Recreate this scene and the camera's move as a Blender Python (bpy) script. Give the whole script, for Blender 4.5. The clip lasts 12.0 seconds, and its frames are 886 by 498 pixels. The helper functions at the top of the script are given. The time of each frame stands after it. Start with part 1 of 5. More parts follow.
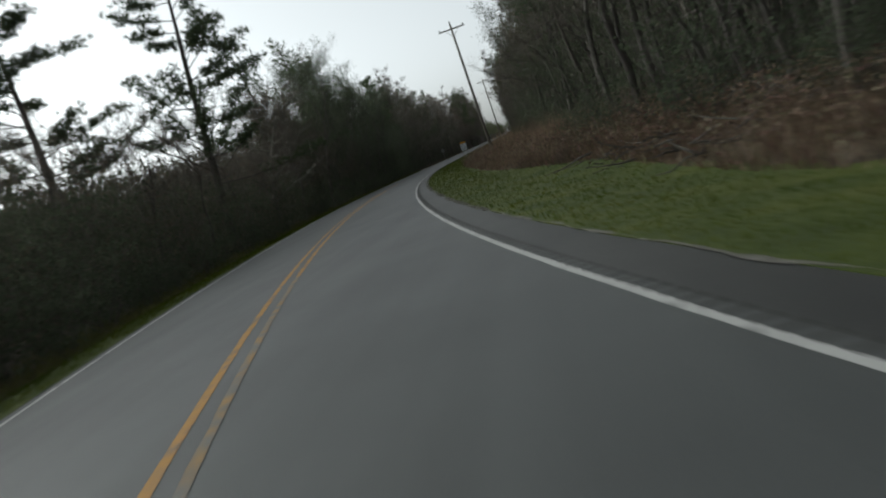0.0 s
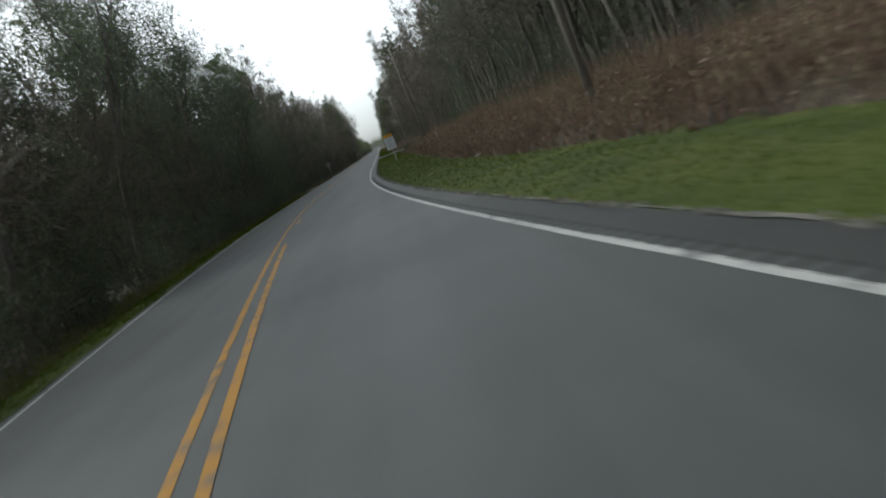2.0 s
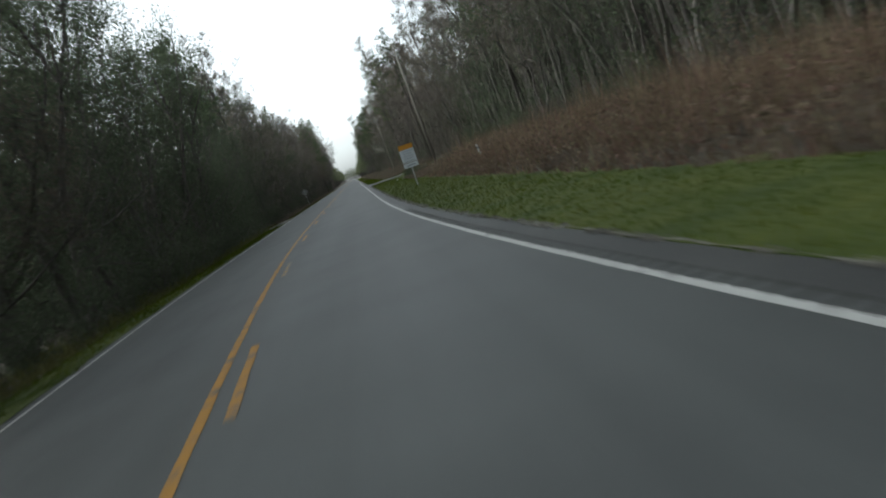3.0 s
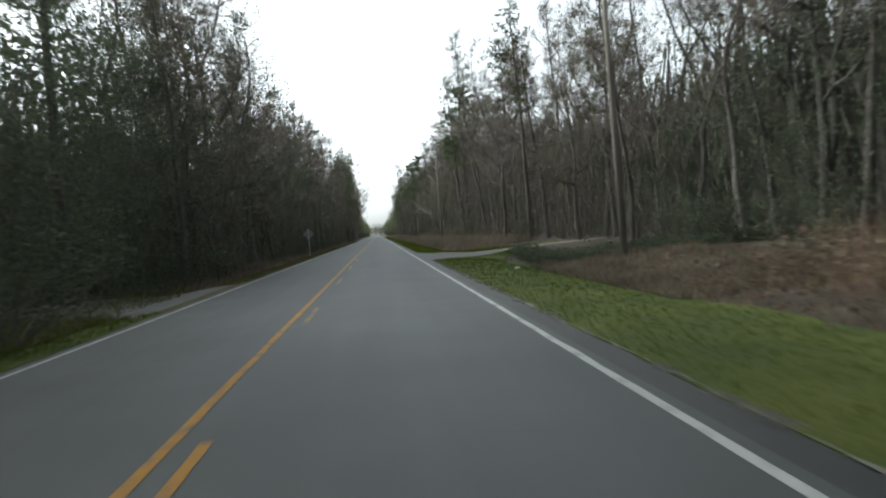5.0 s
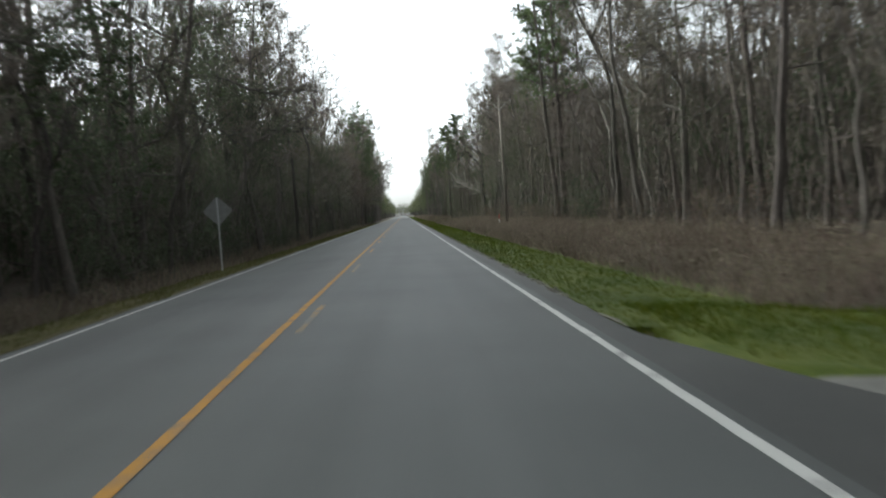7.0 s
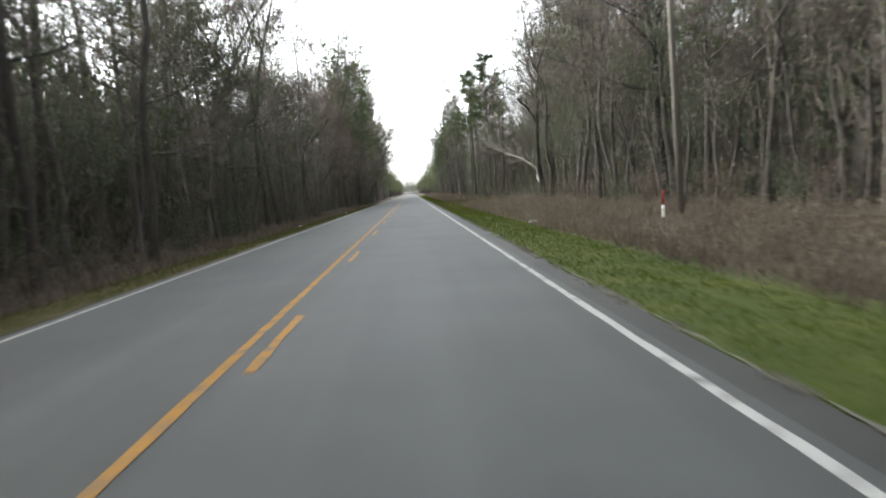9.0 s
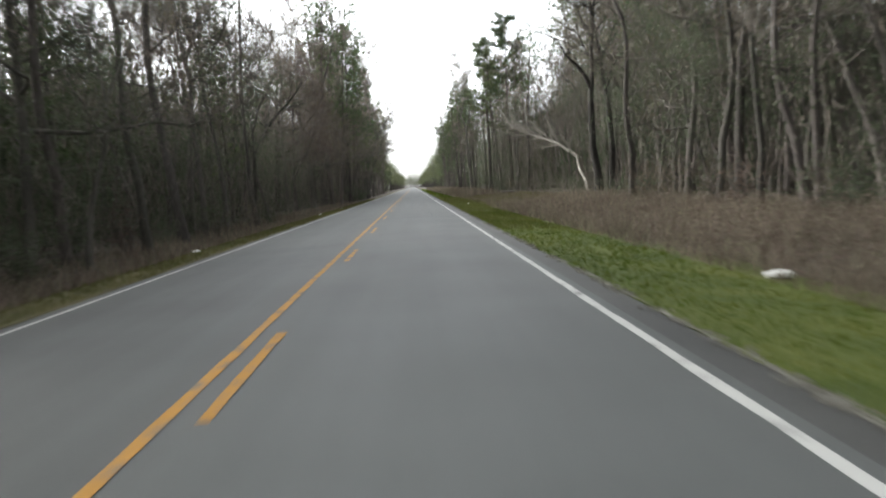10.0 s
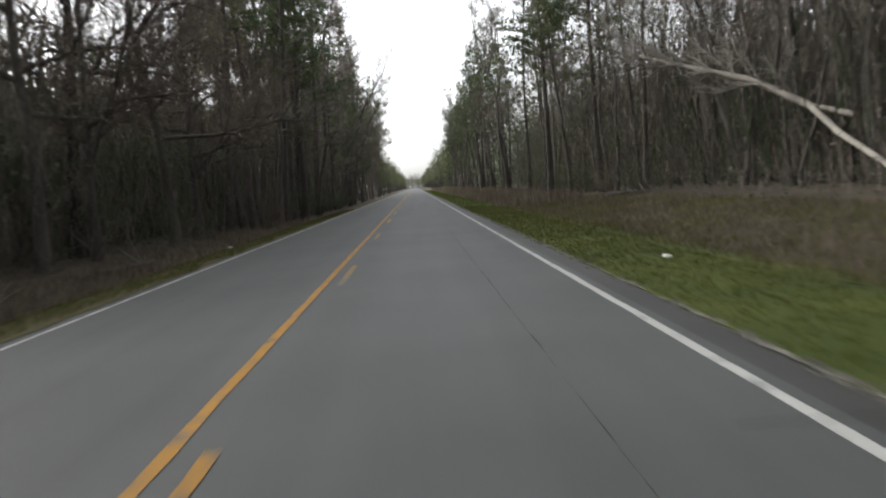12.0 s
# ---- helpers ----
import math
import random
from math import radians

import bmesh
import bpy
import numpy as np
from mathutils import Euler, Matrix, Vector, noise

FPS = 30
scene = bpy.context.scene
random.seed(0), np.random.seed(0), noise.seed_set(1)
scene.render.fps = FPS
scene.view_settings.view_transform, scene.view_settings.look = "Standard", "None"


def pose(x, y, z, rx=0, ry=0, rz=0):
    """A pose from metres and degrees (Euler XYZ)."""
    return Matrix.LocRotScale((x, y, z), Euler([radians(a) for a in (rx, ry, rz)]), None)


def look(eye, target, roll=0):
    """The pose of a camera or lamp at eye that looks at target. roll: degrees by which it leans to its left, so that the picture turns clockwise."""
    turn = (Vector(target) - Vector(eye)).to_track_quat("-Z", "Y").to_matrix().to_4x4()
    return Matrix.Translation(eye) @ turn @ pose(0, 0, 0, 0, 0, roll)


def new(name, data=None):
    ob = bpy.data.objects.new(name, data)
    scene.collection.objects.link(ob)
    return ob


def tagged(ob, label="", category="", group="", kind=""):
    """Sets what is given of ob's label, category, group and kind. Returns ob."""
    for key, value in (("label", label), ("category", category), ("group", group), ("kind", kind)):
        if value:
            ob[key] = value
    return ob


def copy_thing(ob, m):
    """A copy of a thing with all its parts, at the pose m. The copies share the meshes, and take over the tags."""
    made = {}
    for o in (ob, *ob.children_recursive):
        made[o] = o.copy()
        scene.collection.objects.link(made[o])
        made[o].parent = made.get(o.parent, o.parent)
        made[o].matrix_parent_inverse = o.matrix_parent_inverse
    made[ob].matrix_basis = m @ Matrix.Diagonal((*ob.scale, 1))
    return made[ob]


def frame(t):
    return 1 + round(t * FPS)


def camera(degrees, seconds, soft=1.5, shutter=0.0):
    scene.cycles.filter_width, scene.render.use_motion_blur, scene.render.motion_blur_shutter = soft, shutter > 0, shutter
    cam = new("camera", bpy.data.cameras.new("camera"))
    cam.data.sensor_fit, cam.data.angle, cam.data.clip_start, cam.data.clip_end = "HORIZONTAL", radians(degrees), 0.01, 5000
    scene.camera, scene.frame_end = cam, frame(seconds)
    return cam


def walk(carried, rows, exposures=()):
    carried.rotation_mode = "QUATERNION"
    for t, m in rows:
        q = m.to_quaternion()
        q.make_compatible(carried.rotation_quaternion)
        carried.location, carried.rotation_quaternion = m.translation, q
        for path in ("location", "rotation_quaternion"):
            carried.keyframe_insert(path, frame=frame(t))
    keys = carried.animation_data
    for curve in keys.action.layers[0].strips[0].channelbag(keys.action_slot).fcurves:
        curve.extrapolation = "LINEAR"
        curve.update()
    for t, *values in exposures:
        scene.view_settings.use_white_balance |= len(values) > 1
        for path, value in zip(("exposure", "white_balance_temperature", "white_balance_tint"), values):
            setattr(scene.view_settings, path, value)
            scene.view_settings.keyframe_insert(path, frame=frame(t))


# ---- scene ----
cam = camera(54.70, 12.0, 2.0, 0.3)
PATH = [
    (0.0, pose(14.989, 6.047, 1.467, 83.65, 19.10, 5.35)),
    (0.5, pose(11.957, 19.155, 1.467, 83.26, 18.45, 2.23)),
    (1.0, pose(9.363, 32.261, 1.467, 82.32, 21.48, -1.44)),
    (1.5, pose(7.170, 45.298, 1.467, 81.64, 22.14, -3.41)),
    (2.0, pose(5.453, 58.334, 1.467, 81.43, 22.89, -4.46)),
    (2.5, pose(4.075, 71.276, 1.467, 81.87, 22.43, -4.97)),
    (3.0, pose(2.964, 84.451, 1.467, 83.00, 20.78, -6.35)),
    (3.5, pose(2.181, 97.583, 1.467, 84.83, 14.60, -5.64)),
    (3.7, pose(2.005, 102.845, 1.467, 85.29, 12.04, -5.57)),
    (4.0, pose(1.825, 110.747, 1.467, 86.06, 8.96, -5.35)),
    (4.5, pose(1.707, 123.919, 1.467, 87.52, 5.82, -4.78)),
    (5.0, pose(1.723, 137.090, 1.467, 88.66, 4.88, -4.36)),
    (5.3, pose(1.753, 144.992, 1.467, 88.94, 5.26, -4.37)),
    (5.5, pose(1.772, 150.253, 1.467, 88.95, 5.88, -4.50)),
    (6.0, pose(1.745, 163.410, 1.467, 88.38, 5.02, -4.02)),
    (6.5, pose(1.798, 176.567, 1.467, 87.19, 5.26, -3.36)),
    (7.0, pose(1.808, 189.725, 1.467, 87.51, 4.14, -2.63)),
    (7.2, pose(1.809, 194.985, 1.467, 87.31, 3.57, -2.38)),
    (7.5, pose(1.813, 202.889, 1.467, 87.01, 3.19, -2.15)),
    (8.0, pose(1.824, 216.061, 1.467, 86.53, 3.63, -2.11)),
    (8.5, pose(1.833, 229.233, 1.467, 86.18, 4.34, -2.21)),
    (8.8, pose(1.834, 237.136, 1.467, 86.09, 4.39, -2.18)),
    (9.0, pose(1.831, 242.397, 1.467, 86.08, 4.22, -2.11)),
    (9.5, pose(1.805, 255.375, 1.467, 85.88, 3.96, -2.09)),
    (10.0, pose(1.809, 268.601, 1.467, 85.67, 3.99, -1.98)),
    (10.5, pose(1.785, 281.712, 1.467, 85.38, 4.14, -1.95)),
    (11.0, pose(1.771, 294.189, 1.467, 85.48, 5.26, -1.93)),
    (11.5, pose(1.712, 307.300, 1.467, 85.56, 5.30, -1.84)),
    (12.0, pose(1.641, 320.409, 1.467, 85.68, 5.15, -1.86)),
]
import functools

EXPOSURES = [(0.0, 0.25, 6250, 2), (0.5, 0.6, 6250, 2), (1.0, 0.95, 6250, 4), (1.5, 1.0, 6200, 3), (2.0, 1.0, 6150, 2), (3.2, 1.26, 6050, 0), (5.4, 1.62, 6150, 1), (5.8, 1.92, 6150, 0), (6.5, 1.9, 6150, 0), (7.0, 1.58, 6250, 2), (9.0, 2.22, 6400, 6), (10.0, 2.12, 6450, 6), (11.0, 1.94, 6450, 5), (11.6, 1.88, 6500, 5), (12.0, 1.5, 6500, 8)]
walk(cam, PATH, EXPOSURES)

# ---- world and sun ----
SUN_EL, SUN_AZ = 34.0, -62.0
world = bpy.data.worlds.new("world")
scene.world = world
world.use_nodes = True
wn = world.node_tree.nodes
sky = wn.new("ShaderNodeTexSky")
sky.sky_type, sky.sun_disc = "NISHITA", False
sky.sun_elevation, sky.sun_rotation = radians(SUN_EL), radians(SUN_AZ)
sky.air_density, sky.dust_density, sky.ozone_density = 0.5, 3.0, 0.4
haze = wn.new("ShaderNodeHueSaturation")  # thin high cloud takes most of the blue away
haze.inputs["Saturation"].default_value = 0.16
world.node_tree.links.new(sky.outputs[0], haze.inputs["Color"])
world.node_tree.links.new(haze.outputs[0], wn["Background"].inputs[0])
wn["Background"].inputs[1].default_value = 0.15
sun_data = bpy.data.lights.new("sun", "SUN")
sun_data.energy, sun_data.angle, sun_data.color = 0.5, radians(25), (1.0, 0.95, 0.88)
sun_ob = new("sun", sun_data)
sun_dir = Vector((math.sin(radians(SUN_AZ)) * math.cos(radians(SUN_EL)), math.cos(radians(SUN_AZ)) * math.cos(radians(SUN_EL)), math.sin(radians(SUN_EL))))
sun_ob.matrix_world = look(sun_dir * 300, (0, 0, 0))


# ---- materials ----
def material(name, stops, scale=4.0, fine=60.0, rough=0.9, bump=0.3, dist=0.01, vary=0.0, per="object", spec=0.3, stretch=(1, 1, 1), trans=0.0):
    """Noise at two scales through a colour ramp, with bump, and a random tint per object or per piece."""
    m = bpy.data.materials.new(name)
    m.use_nodes = True
    nt = m.node_tree
    N, L = nt.nodes, nt.links
    b = N["Principled BSDF"]
    b.inputs["Roughness"].default_value = rough
    b.inputs["Specular IOR Level"].default_value = spec
    tc = N.new("ShaderNodeTexCoord")
    mp = N.new("ShaderNodeMapping")
    mp.inputs["Scale"].default_value = stretch
    L.new(tc.outputs["Object"], mp.inputs[0])
    big, small = N.new("ShaderNodeTexNoise"), N.new("ShaderNodeTexNoise")
    for n, s, d in ((big, scale, 5), (small, fine, 4)):
        n.inputs["Scale"].default_value = s
        n.inputs["Detail"].default_value = d
        L.new(mp.outputs[0], n.inputs["Vector"])
    mix = N.new("ShaderNodeMath")
    mix.operation = "MULTIPLY_ADD"
    mix.inputs[1].default_value, mix.inputs[2].default_value = 0.6, 0.0
    L.new(big.outputs[0], mix.inputs[0])
    add = N.new("ShaderNodeMath")
    add.operation = "MULTIPLY_ADD"
    add.inputs[1].default_value = 0.4
    L.new(small.outputs[0], add.inputs[0])
    L.new(mix.outputs[0], add.inputs[2])
    ramp = N.new("ShaderNodeValToRGB")
    els = ramp.color_ramp.elements
    while len(els) < len(stops):
        els.new(0.5)
    for e, (pos, col) in zip(els, stops):
        e.position, e.color = pos, (*col, 1)
    L.new(add.outputs[0], ramp.inputs[0])
    out = ramp.outputs[0]
    if vary:
        hsv = N.new("ShaderNodeHueSaturation")
        if per == "object":
            src = N.new("ShaderNodeObjectInfo").outputs["Random"]
        else:
            src = N.new("ShaderNodeNewGeometry").outputs["Random Per Island"]
        for key, lo, hi in (("Hue", 0.5 - vary * 0.06, 0.5 + vary * 0.06), ("Value", 1 - vary * 0.6, 1 + vary * 0.6)):
            mr = N.new("ShaderNodeMapRange")
            mr.inputs["To Min"].default_value, mr.inputs["To Max"].default_value = lo, hi
            if key == "Value":
                wn2 = N.new("ShaderNodeTexWhiteNoise")
                wn2.noise_dimensions = "1D"
                L.new(src, wn2.inputs["W"])
                L.new(wn2.outputs["Value"], mr.inputs["Value"])
            else:
                L.new(src, mr.inputs["Value"])
            L.new(mr.outputs[0], hsv.inputs[key])
        L.new(out, hsv.inputs["Color"])
        out = hsv.outputs[0]
    L.new(out, b.inputs["Base Color"])
    if bump:
        bp = N.new("ShaderNodeBump")
        bp.inputs["Strength"].default_value, bp.inputs["Distance"].default_value = bump, dist
        L.new(add.outputs[0], bp.inputs["Height"])
        L.new(bp.outputs[0], b.inputs["Normal"])
    if trans:
        tr = N.new("ShaderNodeBsdfTranslucent")
        ms = N.new("ShaderNodeMixShader")
        ms.inputs[0].default_value = trans
        L.new(out, tr.inputs[0])
        L.new(b.outputs[0], ms.inputs[1])
        L.new(tr.outputs[0], ms.inputs[2])
        L.new(ms.outputs[0], N["Material Output"].inputs[0])
    return m


def asphalt(name, dark, light, streak):
    """Aggregate speckle, long streaks along the lane, broad patches."""
    m = bpy.data.materials.new(name)
    m.use_nodes = True
    nt = m.node_tree
    N, L = nt.nodes, nt.links
    b = N["Principled BSDF"]
    b.inputs["Roughness"].default_value = 0.66
    b.inputs["Specular IOR Level"].default_value = 0.42
    tc = N.new("ShaderNodeTexCoord")

    def noise_at(scale, sx, sy, detail):
        mp, n = N.new("ShaderNodeMapping"), N.new("ShaderNodeTexNoise")
        mp.inputs["Scale"].default_value = (sx, sy, 1)
        n.inputs["Scale"].default_value, n.inputs["Detail"].default_value = scale, detail
        L.new(tc.outputs["Object"], mp.inputs[0])
        L.new(mp.outputs[0], n.inputs["Vector"])
        return n.outputs[0]

    speck, patch, lane = noise_at(90, 1, 1, 3), noise_at(0.35, 1, 1, 5), noise_at(1.1, 1, 0.03, 3)
    total = None
    for src, w in ((speck, 0.4), (patch, 0.3), (lane, streak)):
        ma = N.new("ShaderNodeMath")
        ma.operation = "MULTIPLY_ADD"
        ma.inputs[1].default_value, ma.inputs[2].default_value = w, 0.0
        L.new(src, ma.inputs[0])
        if total:
            L.new(total, ma.inputs[2])
        total = ma.outputs[0]
    ramp = N.new("ShaderNodeValToRGB")
    e = ramp.color_ramp.elements
    e[0].position, e[0].color = 0.36, (*dark, 1)
    e[1].position, e[1].color = 0.66, (*light, 1)
    L.new(total, ramp.inputs[0])
    L.new(ramp.outputs[0], b.inputs["Base Color"])
    bp = N.new("ShaderNodeBump")
    bp.inputs["Strength"].default_value, bp.inputs["Distance"].default_value = 0.35, 0.004
    L.new(speck, bp.inputs["Height"])
    L.new(bp.outputs[0], b.inputs["Normal"])
    return m


def paint(name, colour, under, wear):
    """Road paint, worn through to the asphalt in flakes."""
    m = material(name, [(0.0, colour), (1.0, tuple(c * 0.85 for c in colour))], 1.5, 50, 0.7, 0.2, 0.002)
    N, L = m.node_tree.nodes, m.node_tree.links
    b = N["Principled BSDF"]
    old = b.inputs["Base Color"].links[0].from_socket
    tc, n, r, mx = N.new("ShaderNodeTexCoord"), N.new("ShaderNodeTexNoise"), N.new("ShaderNodeValToRGB"), N.new("ShaderNodeMix")
    n.inputs["Scale"].default_value, n.inputs["Detail"].default_value, n.inputs["Roughness"].default_value = 2.5, 8, 0.7
    L.new(tc.outputs["Object"], n.inputs["Vector"])
    e = r.color_ramp.elements
    e[0].position, e[1].position = wear, wear + 0.12
    L.new(n.outputs[0], r.inputs[0])
    mx.data_type = "RGBA"
    mx.inputs["A"].default_value = (*under, 1)
    L.new(r.outputs[0], mx.inputs["Factor"])
    L.new(old, mx.inputs["B"])
    L.new(mx.outputs["Result"], b.inputs["Base Color"])
    return m


M = {
    "asphalt": asphalt("asphalt", (0.029, 0.0315, 0.0312), (0.071, 0.0755, 0.0748), 0.36),
    "shoulder": asphalt("shoulder_asphalt", (0.02, 0.0205, 0.02), (0.062, 0.062, 0.058), 0.15),
    "white": paint("white_paint", (0.4, 0.4, 0.385), (0.095, 0.095, 0.095), 0.34),
    "yellow": paint("yellow_paint", (0.36, 0.175, 0.016), (0.095, 0.09, 0.08), 0.38),
    "yellow_worn": paint("faded_yellow_paint", (0.27, 0.155, 0.035), (0.118, 0.115, 0.105), 0.46),
    "crack": material("crack", [(0.3, (0.02, 0.02, 0.02)), (0.7, (0.06, 0.06, 0.055))], 4, 40, 1.0),
    "floor": material("forest_floor", [(0.3, (0.0156, 0.013, 0.0091)), (0.5, (0.0416, 0.0325, 0.0221)), (0.7, (0.078, 0.0611, 0.0416))], 0.8, 14, 1.0, 0.8, 0.05),
    "sod": material("sod", [(0.3, (0.018, 0.03, 0.004)), (0.45, (0.038, 0.056, 0.006)), (0.58, (0.061, 0.076, 0.01)), (0.7, (0.09, 0.093, 0.02))], 0.5, 12, 1.0, 0.7, 0.03),
    "sod_dry": material("olive_sod", [(0.3, (0.04, 0.038, 0.013)), (0.5, (0.068, 0.06, 0.022)), (0.7, (0.1, 0.084, 0.036))], 0.5, 12, 1.0, 0.7, 0.03),
    "grit": material("pale_grit", [(0.3, (0.045, 0.043, 0.036)), (0.5, (0.108, 0.104, 0.09)), (0.68, (0.215, 0.207, 0.182))], 2.5, 50, 1.0, 0.6, 0.01),
    "gravel": material("gravel", [(0.3, (0.06, 0.06, 0.056)), (0.5, (0.105, 0.104, 0.097)), (0.7, (0.165, 0.16, 0.147))], 0.9, 26, 1.0, 0.6, 0.02),
    "sand": material("sandy_track", [(0.3, (0.11, 0.097, 0.075)), (0.5, (0.175, 0.156, 0.125)), (0.7, (0.255, 0.23, 0.188))], 0.8, 22, 1.0, 0.6, 0.02),
    "damp_sand": material("damp_rut", [(0.3, (0.045, 0.038, 0.03)), (0.5, (0.085, 0.072, 0.055)), (0.7, (0.15, 0.128, 0.098))], 1.2, 22, 0.9, 0.6, 0.02),
    "grass": material("grass_blades", [(0.25, (0.03, 0.048, 0.005)), (0.45, (0.057, 0.083, 0.007)), (0.6, (0.088, 0.104, 0.012)), (0.75, (0.122, 0.12, 0.025))], 0.35, 3, 0.9, 0, spec=0.08, vary=0.5, per="island", trans=0.3),
    "grass_dry": material("olive_grass_blades", [(0.25, (0.06, 0.068, 0.02)), (0.5, (0.1, 0.105, 0.036)), (0.75, (0.16, 0.145, 0.064))], 0.25, 3, 0.9, 0, spec=0.08, vary=0.5, per="island", trans=0.3),
    "brush": material("dry_brush", [(0.3, (0.05, 0.042, 0.033)), (0.44, (0.102, 0.079, 0.058)), (0.5, (0.15, 0.103, 0.068)), (0.58, (0.185, 0.145, 0.104)), (0.7, (0.265, 0.222, 0.166))], 0.3, 2, 0.9, 0, vary=0.8, per="island", trans=0.25),
    "brush_tan": material("tan_broom_grass", [(0.3, (0.1, 0.07, 0.046)), (0.5, (0.2, 0.142, 0.095)), (0.7, (0.3, 0.23, 0.16))], 0.5, 3, 0.9, 0, vary=0.7, per="island", trans=0.3),
    "brush_grey": material("grey_brush", [(0.3, (0.068, 0.056, 0.043)), (0.5, (0.145, 0.119, 0.09)), (0.7, (0.245, 0.205, 0.155))], 0.35, 2, 0.9, 0, vary=0.8, per="island", trans=0.25),
    "bark": material("grey_brown_bark", [(0.3, (0.034, 0.030, 0.0265)), (0.5, (0.077, 0.069, 0.061)), (0.72, (0.135, 0.124, 0.11))], 2.0, 18, 0.95, 0.8, 0.03, vary=0.5, stretch=(1, 1, 0.25)),
    "bark_pine": material("pine_bark", [(0.3, (0.03, 0.0265, 0.0235)), (0.5, (0.066, 0.057, 0.05)), (0.72, (0.11, 0.095, 0.083))], 3.0, 14, 0.95, 0.9, 0.04, vary=0.4, stretch=(1, 1, 0.4)),
    # much darker version of the grey-brown bark, without random tint
    "bark_dark": material("dark_bark", [(0.3, (0.013, 0.0115, 0.010)), (0.5, (0.028, 0.025, 0.022)), (0.72, (0.055, 0.049, 0.043))], 2.0, 18, 0.95, 0.8, 0.03, stretch=(1, 1, 0.25)),
    "bark_pale": material("pale_bark", [(0.3, (0.1069, 0.09504, 0.07722)), (0.5, (0.1901, 0.1782, 0.1544)), (0.72, (0.2851, 0.2677, 0.2376))], 2.0, 20, 0.9, 0.5, 0.02, vary=0.3, stretch=(1, 1, 0.3)),
    "dead_wood": material("bleached_dead_wood", [(0.3, (0.13, 0.118, 0.1)), (0.5, (0.25, 0.23, 0.2)), (0.72, (0.37, 0.35, 0.31))], 2.0, 20, 0.9, 0.5, 0.02, stretch=(1, 1, 0.3)),
    "stem": material("far_stem_bark", [(0.3, (0.044, 0.040, 0.035)), (0.5, (0.092, 0.083, 0.073)), (0.72, (0.15, 0.138, 0.122))], 0.5, 6, 0.95, 0, vary=0.6, per="island"),
    "twig": material("twigs", [(0.3, (0.092, 0.078, 0.066)), (0.6, (0.172, 0.15, 0.127))], 1.0, 9, 0.95, 0, vary=0.5),
    "dim_brush": material("dim_brushwood", [(0.3, (0.084, 0.074, 0.063)), (0.6, (0.145, 0.129, 0.11))], 0.4, 5, 1.0, 0, spec=0.0, vary=0.4, per="island", trans=0.45),
    "bud": material("olive_buds", [(0.3, (0.072, 0.068, 0.028)), (0.6, (0.136, 0.112, 0.052))], 0.6, 7, 0.8, 0, vary=0.6, trans=0.35),
    "redbud": material("russet_buds", [(0.3, (0.096, 0.0744, 0.054)), (0.6, (0.162, 0.126, 0.09))], 0.6, 7, 0.8, 0, vary=0.6, trans=0.35),
    "needle": material("pine_needles", [(0.3, (0.034, 0.052, 0.022)), (0.5, (0.066, 0.088, 0.037)), (0.7, (0.105, 0.125, 0.055))], 0.5, 6, 0.7, 0, vary=0.45, trans=0.2),
    "leaf": material("evergreen_leaves", [(0.3, (0.052, 0.063, 0.041)), (0.5, (0.08, 0.096, 0.061)), (0.7, (0.116, 0.131, 0.082))], 0.5, 6, 0.8, 0, vary=0.28, spec=0.1, trans=0.42),
    "metal": material("galvanised_steel", [(0.3, (0.32, 0.33, 0.33)), (0.7, (0.46, 0.46, 0.46))], 6, 80, 0.5, 0.05, 0.002, spec=0.5),
    "sign_back": material("weathered_aluminium", [(0.3, (0.15, 0.15, 0.147)), (0.7, (0.23, 0.23, 0.222))], 6, 60, 0.65, 0.05, 0.002, spec=0.4),
    "sign_white": material("white_sheeting", [(0.3, (0.62, 0.66, 0.7)), (0.7, (0.72, 0.75, 0.78))], 2, 40, 0.5, 0.03, 0.002),
    "sign_orange": material("orange_sheeting", [(0.3, (0.55, 0.24, 0.02)), (0.7, (0.62, 0.3, 0.03))], 2, 40, 0.5, 0.03, 0.002),
    "ink": material("dark_ink", [(0.3, (0.18, 0.2, 0.25)), (0.7, (0.24, 0.26, 0.3))], 4, 40, 0.6, 0),
    "red": material("red_plastic", [(0.3, (0.27, 0.02, 0.022)), (0.7, (0.34, 0.03, 0.03))], 3, 40, 0.5, 0.05, 0.002),
    "pole_wood": material("weathered_pole", [(0.3, (0.11, 0.098, 0.082)), (0.5, (0.19, 0.172, 0.148)), (0.72, (0.28, 0.26, 0.23))], 2, 30, 0.95, 0.5, 0.01, stretch=(1, 1, 0.1)),
    "litter": material("litter_plastic", [(0.3, (0.6, 0.6, 0.58)), (0.7, (0.8, 0.8, 0.78))], 5, 30, 0.5, 0.2, 0.01),
    "ceramic": material("insulator_glaze", [(0.3, (0.22, 0.2, 0.19)), (0.7, (0.3, 0.28, 0.27))], 5, 30, 0.3, 0),
}

# ---- the road's line: bends to the right, then runs straight along +y ----
KY = np.array([-200.0, 0.0, 35.0, 70.0, 105.0, 140.0])
KV = np.array([0.0035, 0.00484, 0.00221, 0.00169, 0.00191, 0.0])
YG = np.arange(-200.0, 160.01, 0.5)
KG = np.interp(YG, KY, KV)
SLOPE = -(np.cumsum(KG[::-1])[::-1] - KG / 2) * 0.5
CENTRE = -(np.cumsum(SLOPE[::-1])[::-1] - SLOPE / 2) * 0.5
LEFT_LINE, RIGHT_LINE, DASH_LINE = -3.69, 3.87, 0.29


